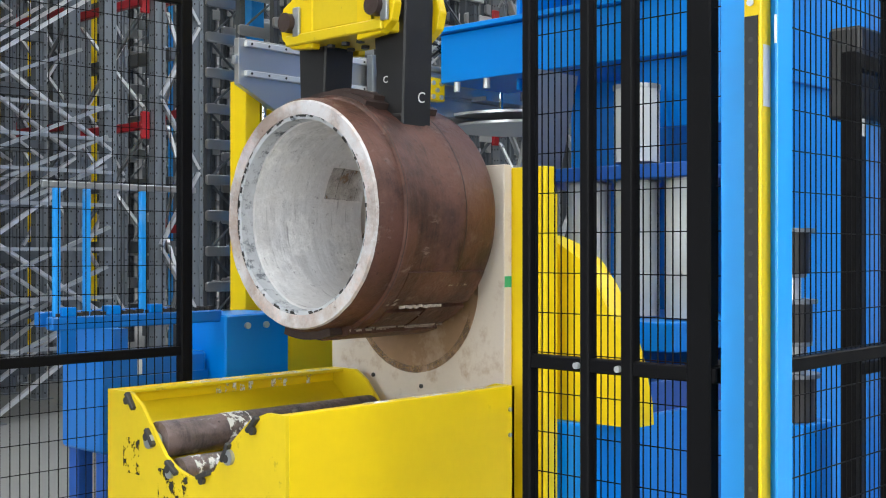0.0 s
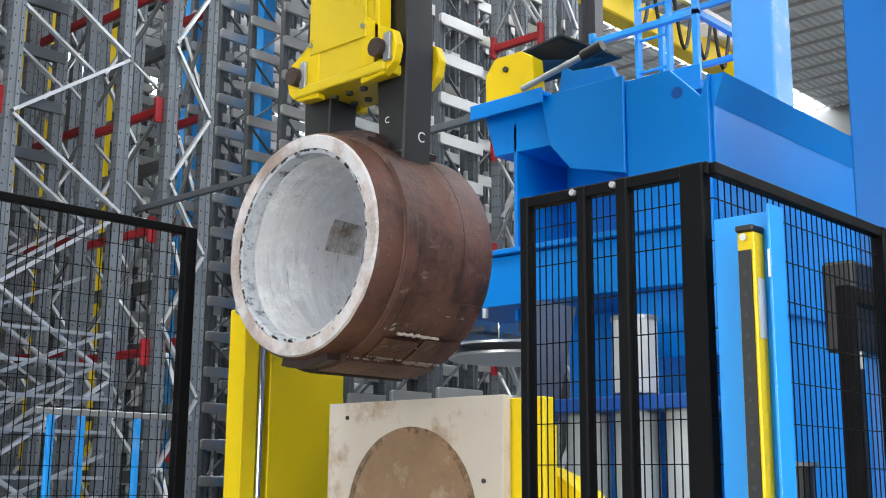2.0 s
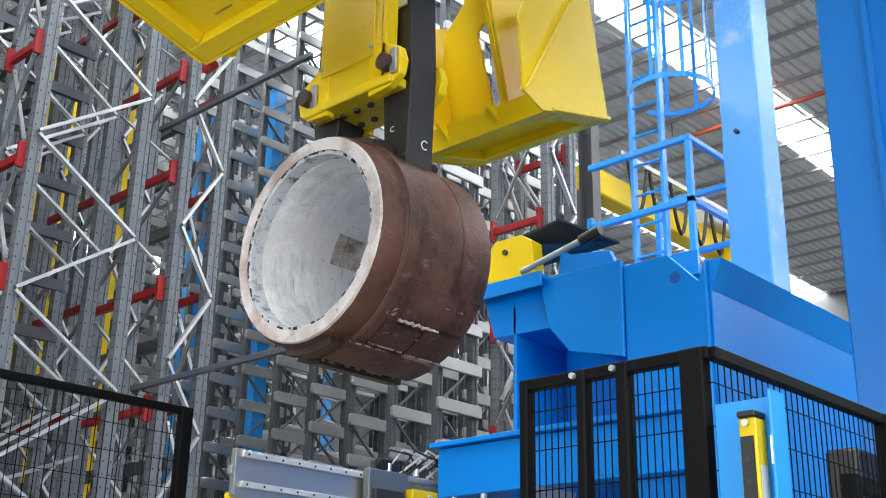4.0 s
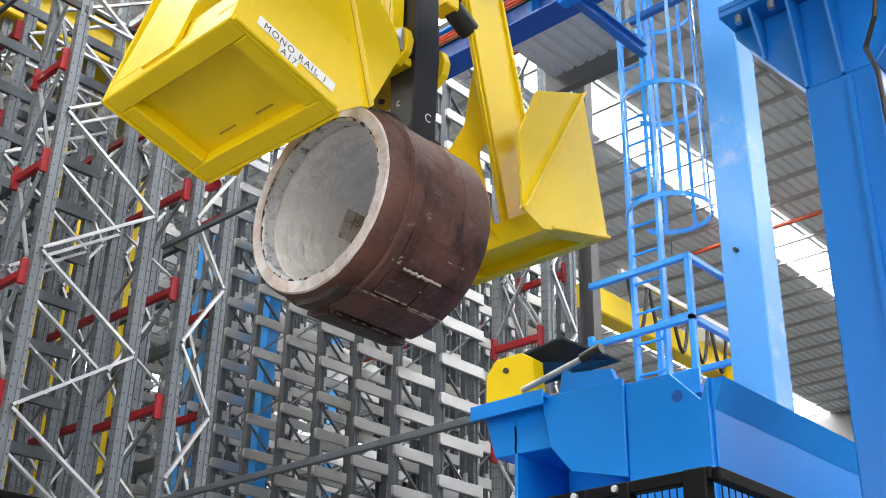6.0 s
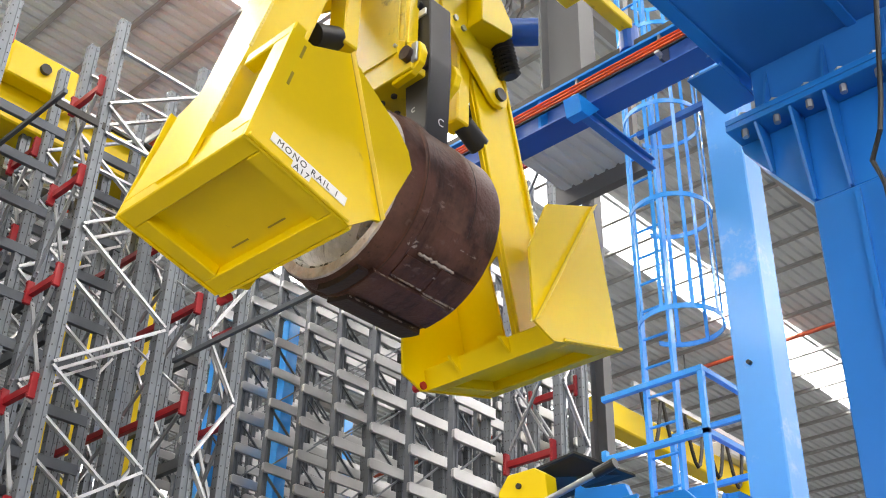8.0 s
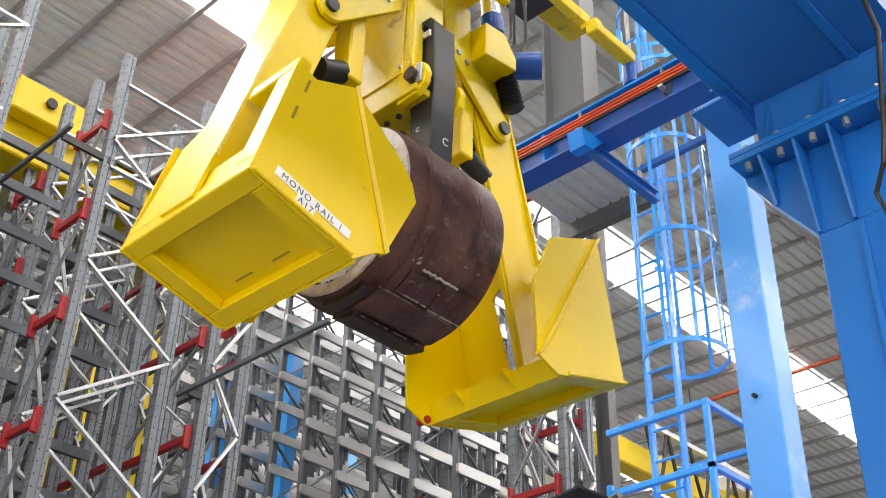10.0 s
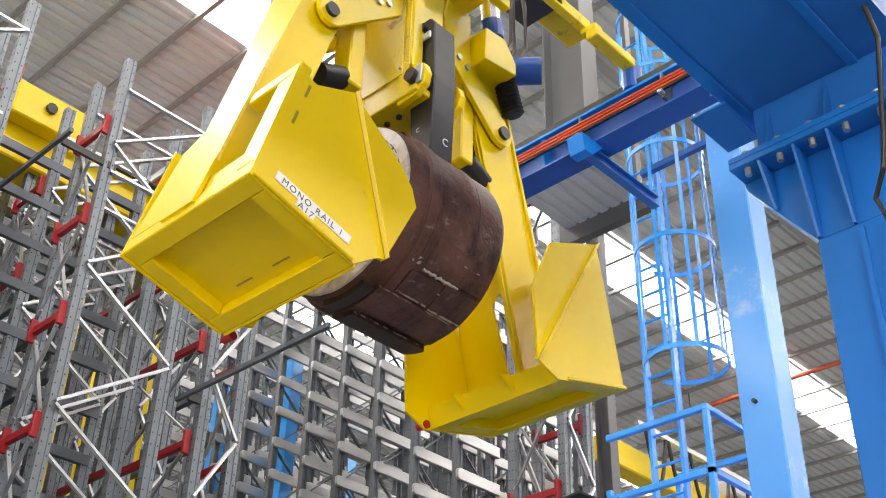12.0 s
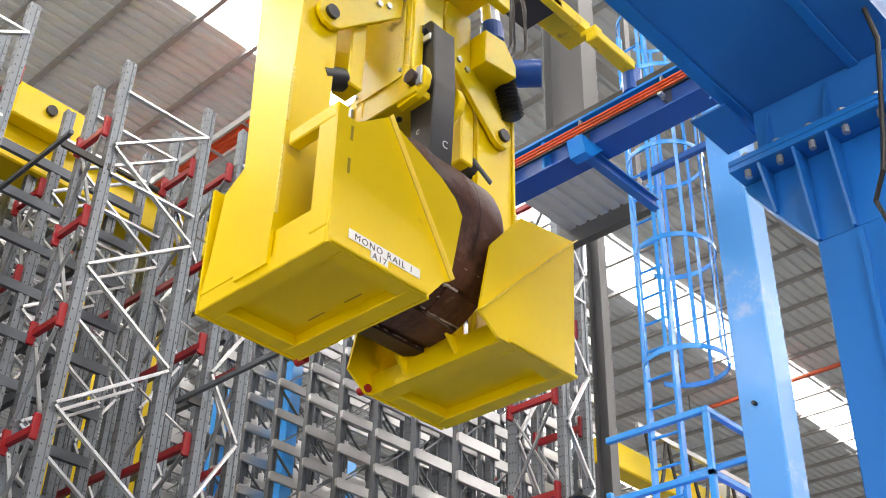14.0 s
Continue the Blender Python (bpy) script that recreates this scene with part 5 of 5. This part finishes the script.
def runway():
    r = thing("runway_beam", "deep blue crane runway beam with orange conductor rails", "runway beam", (6.5, 0, 0))
    part("web", boxed(0.0, 0.02, 2.6, 7.4, 7.752, 8.068), BLUE_DARK, r)
    part("bottom_flange", boxed(-0.12, 0.14, 2.6, 7.4, 7.73, 7.75), BLUE_DARK, r)
    part("top_flange", boxed(-0.12, 0.14, 2.6, 7.4, 8.07, 8.095), BLUE, r)
    part("crane_rail", boxed(-0.05, 0.05, 2.6, 7.4, 8.15, 8.23, bev=0.006), DARK_STEEL, r, "dark steel crane rail")
    for i in range(16):
        part("rail_clip", boxed(-0.07, 0.07, 2.8 + 0.28 * i, 2.86 + 0.28 * i, 8.096, 8.149), BLUE_LIGHT, r)
    for i in range(4):
        part("conductor", boxed(-0.155, -0.13, 2.6, 7.4, 7.864 + i * 0.035, 7.878 + i * 0.035, bev=0.003), ORANGE if i else CARBON, r, "orange conductor rail" if i else "")
    for y in (2.9, 3.75, 4.6, 5.45, 6.3):
        hg = part("conductor_hanger", boxed(-0.128, 0.0, y - 0.012, y + 0.012, 7.80, 8.06), ZINC_DARK, r)
        part("hanger_foot", boxed(-0.18, -0.12, y - 0.02, y + 0.02, 7.83, 7.856), ZINC_BRIGHT, hg)
    part("stiffener", boxed(-0.10, -0.002, 5.02, 5.05, 7.752, 8.068), BLUE, r)
    b = thing("cross_tie", "blue cross beam between runway and column", "beam", (6.64, 0, 0))
    part("web", boxed(-0.30, 0.74, 4.53, 4.54, 7.615, 7.70), BLUE_DARK, b)
    for z in (7.60, 7.702):
        part("flange", boxed(-0.30, 0.74, 4.495, 4.575, z, z + 0.014, bev=0.002), BLUE_DEEP, b)
    part("cleat", prismed([(-0.44, 7.728), (-0.14, 7.728), (-0.301, 7.56), (-0.40, 7.56)], 4.46, 4.62, "y"), BLUE, b)
    k = thing("column_bracket", "blue bracket tying the ladder to the column", "bracket", (7.70, 4.04, 0))
    part("beam", boxed(-0.03, 0.03, 0.0, 0.82, 8.29, 8.36, bev=0.005), BLUE_DEEP, k)
    st = thing("steel_column", "dark grey steel column of the hall", "column", (10.6, 7.5, 0))
    part("web", boxed(-0.006, 0.006, -0.084, 0.084, 0, ROOF_Z - 0.5), STEEL_GREY, st)
    for y in (-0.10, 0.085):
        part("flange", boxed(-0.08, 0.08, y, y + 0.015, 0, ROOF_Z - 0.5), STEEL_GREY, st)
    copy_thing(st, pose(20.0, 7.5, 0))
    copy_thing(st, pose(26.0, 7.5, 0))
    dc = thing("deck_column", "grey steel column standing on the ribbed deck", "column", (8.62, 6.33, 9.334))
    part("web", boxed(-0.012, 0.012, -0.27, 0.27, 0, ROOF_Z - 9.8), STEEL_GREY, dc)
    for y in (-0.295, 0.271):
        part("flange", boxed(-0.15, 0.15, y, y + 0.024, 0, ROOF_Z - 9.8), STEEL_GREY, dc)
    sp = thing("sprinkler_pipe", "orange-red sprinkler pipe hung below the roof", "pipe", (25.15, 0, 15.3))
    part("pipe", rodded((0, 2, 0), (0, 30, 0), 0.055, 10), PIPE_RED, sp)
    for y in range(3, 30, 3):
        part("hanger", boxed(-0.012, 0.012, y - 0.012, y + 0.012, 0.05, ROOF_Z - 15.3), ZINC_DARK, sp)
    m = thing("mezzanine_deck", "pale ribbed deck plate on grey beams", "deck", (8.05, 5.75, 9.3))
    prof = [q for i in range(7) for q in ((0.16 * i, 0.0), (0.16 * i + 0.10, 0.0), (0.16 * i + 0.115, 0.03), (0.16 * i + 0.145, 0.03))]
    part("deck_sheet", prismed(prof + [(y, z + 0.004) for y, z in prof[::-1]], 0.0, 1.05, "x"), GREY_PLATE, m)
    part("edge_beam", boxed(1.055, 1.17, -0.1, 1.2, -0.2, 0.1), STEEL_GREY, m)
    for y in (0.1, 1.1):
        part("hanger", boxed(1.06, 1.16, y - 0.04, y + 0.04, 0.1, ROOF_Z - 9.3), STEEL_GREY, m)


runway()


def cranes():
    c = thing("overhead_crane", "yellow overhead crane girder behind the rack frames", "crane", (0, 11.6, 0))
    part("girder", boxed(-6, 7.9, -0.25, 0.25, 9.9, 10.5, bev=0.02), YELLOW, c)
    part("end_truck", boxed(4.0, 4.9, -0.5, -0.26, 10.35, 10.85, bev=0.02), YELLOW, c)
    part("truck_wheel", rodded((4.45, -0.51, 10.62), (4.45, -0.56, 10.62), 0.07, 14), DARK_STEEL, c)
    part("drive_shaft", rodded((-6, -0.38, 10.42), (7.9, -0.38, 10.42), 0.045, 10), DARK_STEEL, c)
    for x in (-5.5, 7.6):
        part("rail_hanger", boxed(x - 0.08, x + 0.08, -0.50, -0.252, 10.2, ROOF_Z + 0.01), STEEL_GREY, c)
    t = thing("red_cable_tray", "galvanised cable tray with red cables below the roof", "cable tray", (8.6, 0, 14.0))
    for x in (-0.2, 0.2):
        part("rail", boxed(x - 0.02, x + 0.02, 11, 19, -0.02, 0.12), ZINC_BRIGHT, t)
    for y in range(11, 20):
        part("rung", boxed(-0.179, 0.179, y - 0.03, y + 0.03, -0.02, 0.0), ZINC_BRIGHT, t)
    for x in (-0.12, -0.04, 0.04, 0.12):
        part("red_cable", rodded((x, 11, 0.045), (x, 19, 0.045), 0.036, 8), ORANGE, t)
    for y in (11.5, 18):
        part("rod", boxed(-0.19, -0.17, y - 0.02, y + 0.02, 0.12, ROOF_Z - 14.0), ZINC_DARK, t)
    d = thing("service_crane", "yellow service crane with looped festoon cables", "crane", (0, 8.6, 0))
    part("girder", boxed(11.9, 16.4, -0.15, 0.15, 7.78, 8.16, bev=0.02), YELLOW, d)
    part("trolley", boxed(15.0, 15.9, -0.3, 0.3, 8.17, 8.45, bev=0.03), GREY_PLATE, d)
    part("crab", boxed(15.2, 16.2, -0.45, -0.26, 7.45, 7.9, bev=0.02), YELLOW, d)
    part("end_post", boxed(16.0, 16.35, -0.12, 0.12, 0, 7.78), STEEL_GREY, d)
    part("end_post", boxed(11.9, 12.2, -0.1, 0.1, 0, 7.78), STEEL_GREY, d)
    for i in range(5):
        bm = bmesh.new()
        x0 = 12.6 + i * 0.55
        pts = [Vector((x0 + 0.5 * k / 8, -0.34, 8.4 - 0.75 * math.sin(math.pi * k / 8))) for k in range(9)]
        tube(bm, pts, 0.03, 6)
        part("festoon", bm, CARBON, d, "black looped festoon cable")
    part("festoon_rail", boxed(12.4, 16.4, -0.37, -0.31, 8.38, 8.45), ZINC, d)
    h = thing("monorail_trolley", "yellow monorail trolley frame with a dark blue motor", "trolley", (5.55, 4.35, 8.5))
    part("frame", boxed(-0.5, 0.55, -0.12, 0.12, 0.10, 0.28, bev=0.01), YELLOW_WORN, h)
    part("side_rail", boxed(-0.5, 0.55, -0.2, -0.121, 0.02, 0.10, bev=0.006), YELLOW_WORN, h)
    part("arm", boxed(0.35, 0.9, -0.32, -0.2, -0.14, -0.04, bev=0.01), YELLOW_WORN, h)
    part("arm_bracket", boxed(0.36, 0.46, -0.3, -0.14, -0.039, 0.02, bev=0.006), YELLOW_WORN, h)
    part("plate", boxed(-0.25, 0.05, -0.2, 0.2, 0.03, 0.099, bev=0.01), DARK_STEEL, h)
    part("motor", rodded((0.95, -0.24, -0.1), (0.95, -0.24, -0.34), 0.09, 16), BLUE_DARK, h)
    part("hanger", boxed(-0.1, 0.1, -0.1, 0.1, 0.28, ROOF_Z - 8.5 - 0.2), STEEL_GREY, h)


cranes()


def light_curtain():
    p = thing("blue_post", "light blue folded channel post of the safety gate", "post", (2.33, 1.2, 0))
    part("web", boxed(-0.055, -0.048, -0.055, 0.088, 0, 2.08, bev=0.001), BLUE_LIGHT, p)
    part("flange", boxed(-0.0475, 0.06, 0.081, 0.088, 0, 2.08, bev=0.001), BLUE_LIGHT, p)
    part("flange", boxed(-0.085, -0.02, -0.062, -0.0555, 0, 2.09, bev=0.001), BLUE_LIGHT, p)
    part("sticker", boxed(-0.087, -0.0855, -0.060, -0.055, 1.93, 1.99), WHITE, p)
    c = thing("light_curtain", "yellow safety light curtain with a black lens strip", "light curtain", (2.245, 1.193, 0))
    part("housing", boxed(-0.018, 0.028, -0.026, 0.014, 0.25, 2.03, bev=0.003), YELLOW, c)
    ln = part("lens_strip", boxed(-0.022, -0.0185, -0.020, 0.010, 0.27, 1.99), CARBON, c, "black lens strip")
    part("end_cap", boxed(-0.023, 0.03, -0.027, 0.016, 2.031, 2.045, bev=0.003), CARBON, c)
    part("cap_screw", rodded((-0.023, -0.005, 2.018), (-0.027, -0.005, 2.018), 0.008, 10), ZINC_BRIGHT, c)
    part("data_plate", boxed(-0.01, 0.02, -0.0275, -0.0265, 1.80, 1.93), GREY_PLATE, c)
    bm = bmesh.new()
    z = 0.32
    while z < 1.95:
        rod(bm, (-0.0222, -0.005, z), (-0.0235, -0.005, z), 0.006, 8)
        z += 0.045
    tagged(part("lens", bm, DARK_STEEL, ln), kind="stuff")


light_curtain()


def backstop():
    b = thing("backstop_board", "pale square board backstop with a round brown stain", "board", (3.25, 3.195, 0))
    bd = part("board", prismed([(-0.47, 0.86), (0.475, 0.86), (0.475, 1.81), (-0.47, 1.81)], 0.0, 0.045, "x", 0.003), WOOD, b, "pale board with scorched marks")
    part("stain", rodded((-0.0025, 0, 1.36), (-0.0005, 0, 1.36), 0.345, 64), WOOD_STAIN, bd, "round brown scorched print")
    bm = bmesh.new()
    lathe_x(bm, [(-0.0034, 0.318), (-0.0034, 0.346), (-0.0026, 0.346), (-0.0026, 0.318)], 64)
    ed = part("print_edge", bm, SMEAR, bd, "dark edge of the scorched print")
    ed.location = (0, 0, 1.36)
    part("tape", boxed(0.002, 0.04, -0.472, -0.4702, 1.36, 1.40), GREEN, bd, "strip of green tape")
    for y, z in ((0.22, 0.99), (-0.05, 0.965), (0.36, 1.75), (-0.38, 1.5)):
        part("nail", rodded((-0.006, y, z), (0, y, z), 0.009, 8), DARK_STEEL, bd)
    f = thing("stop_frame", "yellow welded stop frame behind the board", "frame", (3.30, 3.195, 0))
    part("upright", boxed(0.0, 0.06, -0.62, -0.45, 0.0, 1.80, bev=0.004), YELLOW, f)
    part("upright", boxed(0.0, 0.06, 0.36, 0.47, 0.0, 1.75, bev=0.004), YELLOW, f)
    part("back_sheet", boxed(0.061, 0.072, -0.62, 0.47, 0.3, 1.70), YELLOW, f)
    part("clamp", boxed(-0.02, 0.04, 0.475, 0.56, 1.36, 1.42, bev=0.004), CARBON, f, "black toggle clamp")


backstop()


def lifting_post():
    p = thing("yellow_lift_post", "yellow lift post with a polished guide rail", "lift post", (3.28, 4.30, 0))
    part("edge_bar", boxed(0.0, 0.085, 0.0, 0.12, 0, 2.28, bev=0.004), YELLOW, p)
    part("slot", boxed(0.086, 0.15, 0.05, 0.12, 0, 2.2), CARBON, p)
    part("guide_rail", rodded((0.118, 0.025, 0.0), (0.118, 0.025, 2.2), 0.02, 16), CHROME, p, "polished round guide rail", smooth=True)
    part("face", boxed(0.155, 0.62, 0.0, 0.25, 0, 2.16, bev=0.005), YELLOW, p)
    t = thing("transfer_unit", "machined aluminium transfer plate with linear rails", "transfer unit", (3.21, 4.26, 0))
    pl = part("plate", prismed([(0.0, 2.25), (0.27, 2.12), (0.83, 2.12), (0.83, 2.46), (0.0, 2.46)], 0.0, 0.035, "y", 0.003), ALU, t, "brushed aluminium plate with a cut corner")
    for z in (2.435, 2.30):
        part("linear_rail", boxed(0.03, 0.80, -0.02, 0.0, z - 0.014, z + 0.014, bev=0.003), WHITE_ZINC, pl)
        for i in range(8):
            part("rail_bolt", rodded((0.06 + i * 0.1, -0.0201, z), (0.06 + i * 0.1, -0.0215, z), 0.006, 8), DARK_STEEL, pl)
    part("end_stop", boxed(-0.02, 0.0, 0.0, 0.03, 2.34, 2.38, bev=0.004), ZINC, t)
    cr = part("carriage", boxed(0.77, 1.05, -0.07, -0.022, 2.16, 2.47, bev=0.006), ZINC_DARK, t, "dark steel carriage")
    part("carriage_block", boxed(0.79, 0.99, -0.10, -0.071, 2.22, 2.37, bev=0.005), DARK_STEEL, cr)
    yb = part("yellow_block", boxed(1.02, 1.235, -0.13, -0.075, 2.27, 2.39, bev=0.004), YELLOW, t, "yellow drilled block")
    for i, (x, z) in enumerate(((1.14, 2.36), (1.20, 2.36), (1.14, 2.29), (1.20, 2.29), (1.17, 2.325))):
        part("block_bolt", rodded((x, -0.131, z), (x, -0.142, z), 0.013, 6), ZINC_BRIGHT, yb)
    bm = boxed(0.9, 2.02, 0.0, 0.10, 2.21, 2.31, bev=0.004)
    box(bm, 0.9, 2.02, 0.0, 0.10, 2.325, 2.45, 0.004)
    box(bm, 0.9, 2.02, 0.015, 0.10, 2.30, 2.335)
    part("profile_beam", bm, ALU, t, "grooved aluminium profile beam")
    part("pneumatic_rod", rodded((1.05, -0.05, 2.45), (1.72, -0.05, 2.45), 0.018, 12), ZINC_BRIGHT, t)
    part("valve", boxed(1.70, 1.80, -0.08, -0.02, 2.42, 2.48, bev=0.005), CARBON, t)
    for i in range(5):
        bm = bmesh.new()
        pts = [Vector((1.0 + 0.05 * i, -0.05, 2.47)), Vector((1.1 + 0.07 * i, -0.1, 2.56 + 0.015 * i)), Vector((1.3 + 0.09 * i, -0.06, 2.55)), Vector((1.45 + 0.09 * i, 0.0, 2.46))]
        tube(bm, pts, 0.007, 6)
        part("air_hose", bm, CARBON if i % 2 else GREY_PLATE, t)
    for i, z in enumerate((2.225, 2.175)):
        x = 1.85 + 0.05 * i
        disc = part("disc", rodded((x, -0.12, z), (x, -0.12, z + 0.014), 0.42, 40), ZINC_BRIGHT, t, "thin polished steel disc", smooth=True)
    for x in (1.70, 2.02):
        part("spring_stud", rodded((x, -0.12, 2.24), (x, -0.12, 2.40), 0.012, 10), CHROME, t)
    part("angle_plate", boxed(0.70, 1.10, -0.085, -0.071, 2.13, 2.18, bev=0.003), WHITE_ZINC, t, "bright angle plate")
    for i in range(4):
        part("fitting", rodded((0.82 + 0.1 * i, -0.05, 2.47), (0.82 + 0.1 * i, -0.05, 2.51), 0.016, 10), ZINC_BRIGHT if i % 2 else CARBON, t)
    part("sensor_block", boxed(0.86, 0.99, -0.06, -0.01, 2.475, 2.53, bev=0.004), CARBON, t)
    part("air_cylinder", rodded((1.12, -0.06, 2.40), (1.55, -0.06, 2.40), 0.03, 14), ALU, t, "slim aluminium air cylinder", smooth=True)
    for i in range(4):
        bm = bmesh.new()
        x = 0.84 + 0.09 * i
        tube(bm, [Vector((x, -0.05, 2.50)), Vector((x + 0.05, -0.09, 2.57 + 0.012 * i)), Vector((x + 0.2, -0.08, 2.57)), Vector((x + 0.33, -0.04, 2.48))], 0.006, 6)
        part("air_hose", bm, (CARBON, GREY_PLATE, CARBON, GREY_PLATE)[i], t)
    part("mount", boxed(1.6, 2.1, -0.1, 0.09, 2.315, 2.34), ALU, t)


lifting_post()


def conveyor():
    c = thing("blue_conveyor", "blue chain conveyor on legs beside the trough", "conveyor", (0, 4.0, 0))
    # beams and tank take the deeper blue in place of the shade over them
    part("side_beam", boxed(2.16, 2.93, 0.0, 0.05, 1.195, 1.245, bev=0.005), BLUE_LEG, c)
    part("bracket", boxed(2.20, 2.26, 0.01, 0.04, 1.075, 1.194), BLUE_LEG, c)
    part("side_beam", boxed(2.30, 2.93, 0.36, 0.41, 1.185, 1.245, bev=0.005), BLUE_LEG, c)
    bm = bmesh.new()
    for i in range(30):
        box(bm, 2.18 + i * 0.024, 2.198 + i * 0.024, 0.012, 0.042, 1.236 + 0.004 * (i % 2), 1.258 + 0.004 * (i % 2))
    tagged(part("chain", bm, DARK_STEEL, c), kind="stuff")
    hd = part("head_box", boxed(2.92, 3.26, -0.035, 0.28, 0.73, 1.223, bev=0.007), BLUE, c)
    for x in (3.03, 3.13):
        part("head_bolt", rodded((x, -0.035, 1.175), (x, -0.048, 1.175), 0.014, 8), ZINC_BRIGHT, hd)
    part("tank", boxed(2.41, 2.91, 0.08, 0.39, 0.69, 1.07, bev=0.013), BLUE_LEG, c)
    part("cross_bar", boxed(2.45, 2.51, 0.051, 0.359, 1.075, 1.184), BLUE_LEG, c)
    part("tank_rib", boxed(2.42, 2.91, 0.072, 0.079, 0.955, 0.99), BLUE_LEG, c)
    part("white_tag", boxed(2.57, 2.59, 0.074, 0.079, 0.995, 1.055), WHITE, c)
    for x in (2.47, 2.85):
        for y in (0.13, 0.34):
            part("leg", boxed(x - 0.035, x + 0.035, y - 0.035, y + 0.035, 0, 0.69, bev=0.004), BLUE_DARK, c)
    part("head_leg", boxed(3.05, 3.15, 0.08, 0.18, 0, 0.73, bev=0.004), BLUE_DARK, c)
    for x in (2.19, 2.315, 2.56):
        part("guide_post", boxed(x - 0.012, x + 0.012, 0.014, 0.038, 1.245, 1.73, bev=0.003), BLUE_LIGHT, c)
    part("guide_bar", boxed(2.13, 2.81, 0.017, 0.034, 1.73, 1.755, bev=0.003), ZINC, c)
    for i in range(3):
        part("lug", boxed(2.2 + i * 0.19, 2.26 + i * 0.19, 0.0, 0.045, 1.246, 1.28, bev=0.003), BLUE, c)


conveyor()


def right_machines():
    m = thing("control_box", "black control box on a post behind the fence", "control box", (3.98, 1.72, 0))
    part("housing", boxed(-0.10, 0.14, -0.06, 0.06, 1.95, 2.27, bev=0.012), CARBON, m)
    part("post", boxed(-0.025, 0.025, -0.025, 0.025, 0.0, 1.949), CARBON, m)
    part("cable_gland", rodded((-0.06, -0.04, 1.89), (-0.06, -0.04, 1.949), 0.02, 10), ZINC, m)
    v = thing("valve_stack", "grey valve and pump stack behind the fence", "pump", (4.1, 2.0, 0))
    part("stand", boxed(-0.2, 0.05, -0.12, 0.12, 0, 0.866, bev=0.006), BLUE, v)
    z = 0.867
    for i, (r, h, mat) in enumerate(((0.10, 0.16, DARK_STEEL), (0.07, 0.10, ZINC), (0.09, 0.14, DARK_STEEL), (0.05, 0.08, ZINC_BRIGHT), (0.08, 0.15, CARBON))):
        part("stage", rodded((-0.08, 0, z), (-0.08, 0, z + h), r, 18), mat, v, smooth=True)
        part("flange_ring", rodded((-0.08, 0, z + h), (-0.08, 0, z + h + 0.015), r + 0.02, 18), ZINC_DARK, v, smooth=True)
        z += h + 0.016
    for i in range(3):
        bm = bmesh.new()
        pts = [Vector((-0.2, -0.05 + 0.07 * i, 1.4)), Vector((-0.3, -0.03 + 0.07 * i, 1.25)), Vector((-0.27, 0.02 + 0.05 * i, 1.0)), Vector((-0.2, 0.05 * i, 0.9))]
        tube(bm, pts, 0.012, 8)
        part("hose", bm, CARBON, v)
    g = thing("inner_guard", "black inner guard frame behind the mesh fence", "guard", (3.55, 1.55, 0))
    part("post", boxed(-0.025, 0.025, -0.025, 0.025, 0.0, 2.12, bev=0.003), BLACK, g)
    part("post", boxed(1.2, 1.25, -0.025, 0.025, 0.0, 2.12, bev=0.003), BLACK, g)
    part("bar", boxed(0.026, 1.199, -0.02, 0.02, 2.07, 2.12, bev=0.003), BLACK, g)
    part("bar", boxed(0.026, 1.199, -0.02, 0.02, 1.1, 1.14, bev=0.003), BLACK, g)


right_machines()


# ---------------------------------------------------------------- what moves
RISE = [(0.0, 0.0), (0.5, 0.178), (1.0, 0.357), (1.5, 0.526), (2.0, 0.706), (2.5, 0.880), (3.0, 1.062), (3.5, 1.236), (4.0, 1.414), (6.5, 2.263), (7.0, 2.441), (7.5, 2.583), (8.0, 2.664), (8.5, 2.697),
        (9.0, 2.715), (9.5, 2.731), (11.5, 2.769), (12.0, 2.771), (12.5, 2.772), (14.0, 2.772)]
SWING = [(0.0, 15.0), (11.9, 15.0), (12.1, 14.6), (12.5, 11.2), (13.0, 7.0), (13.5, 3.4), (14.0, 0.0)]


def motions():
    for held in (RING, GRAB):
        walk(held, [(t, pose(XC - 0.0047 * z, YC + 0.005 * z, ZC + z)) for t, z in RISE])
    for s, w in WINGS:
        walk(w, [(t, pose(s * PIV_X, 0, PIV_Z, 0, -s * a, 0)) for t, a in SWING])


motions()
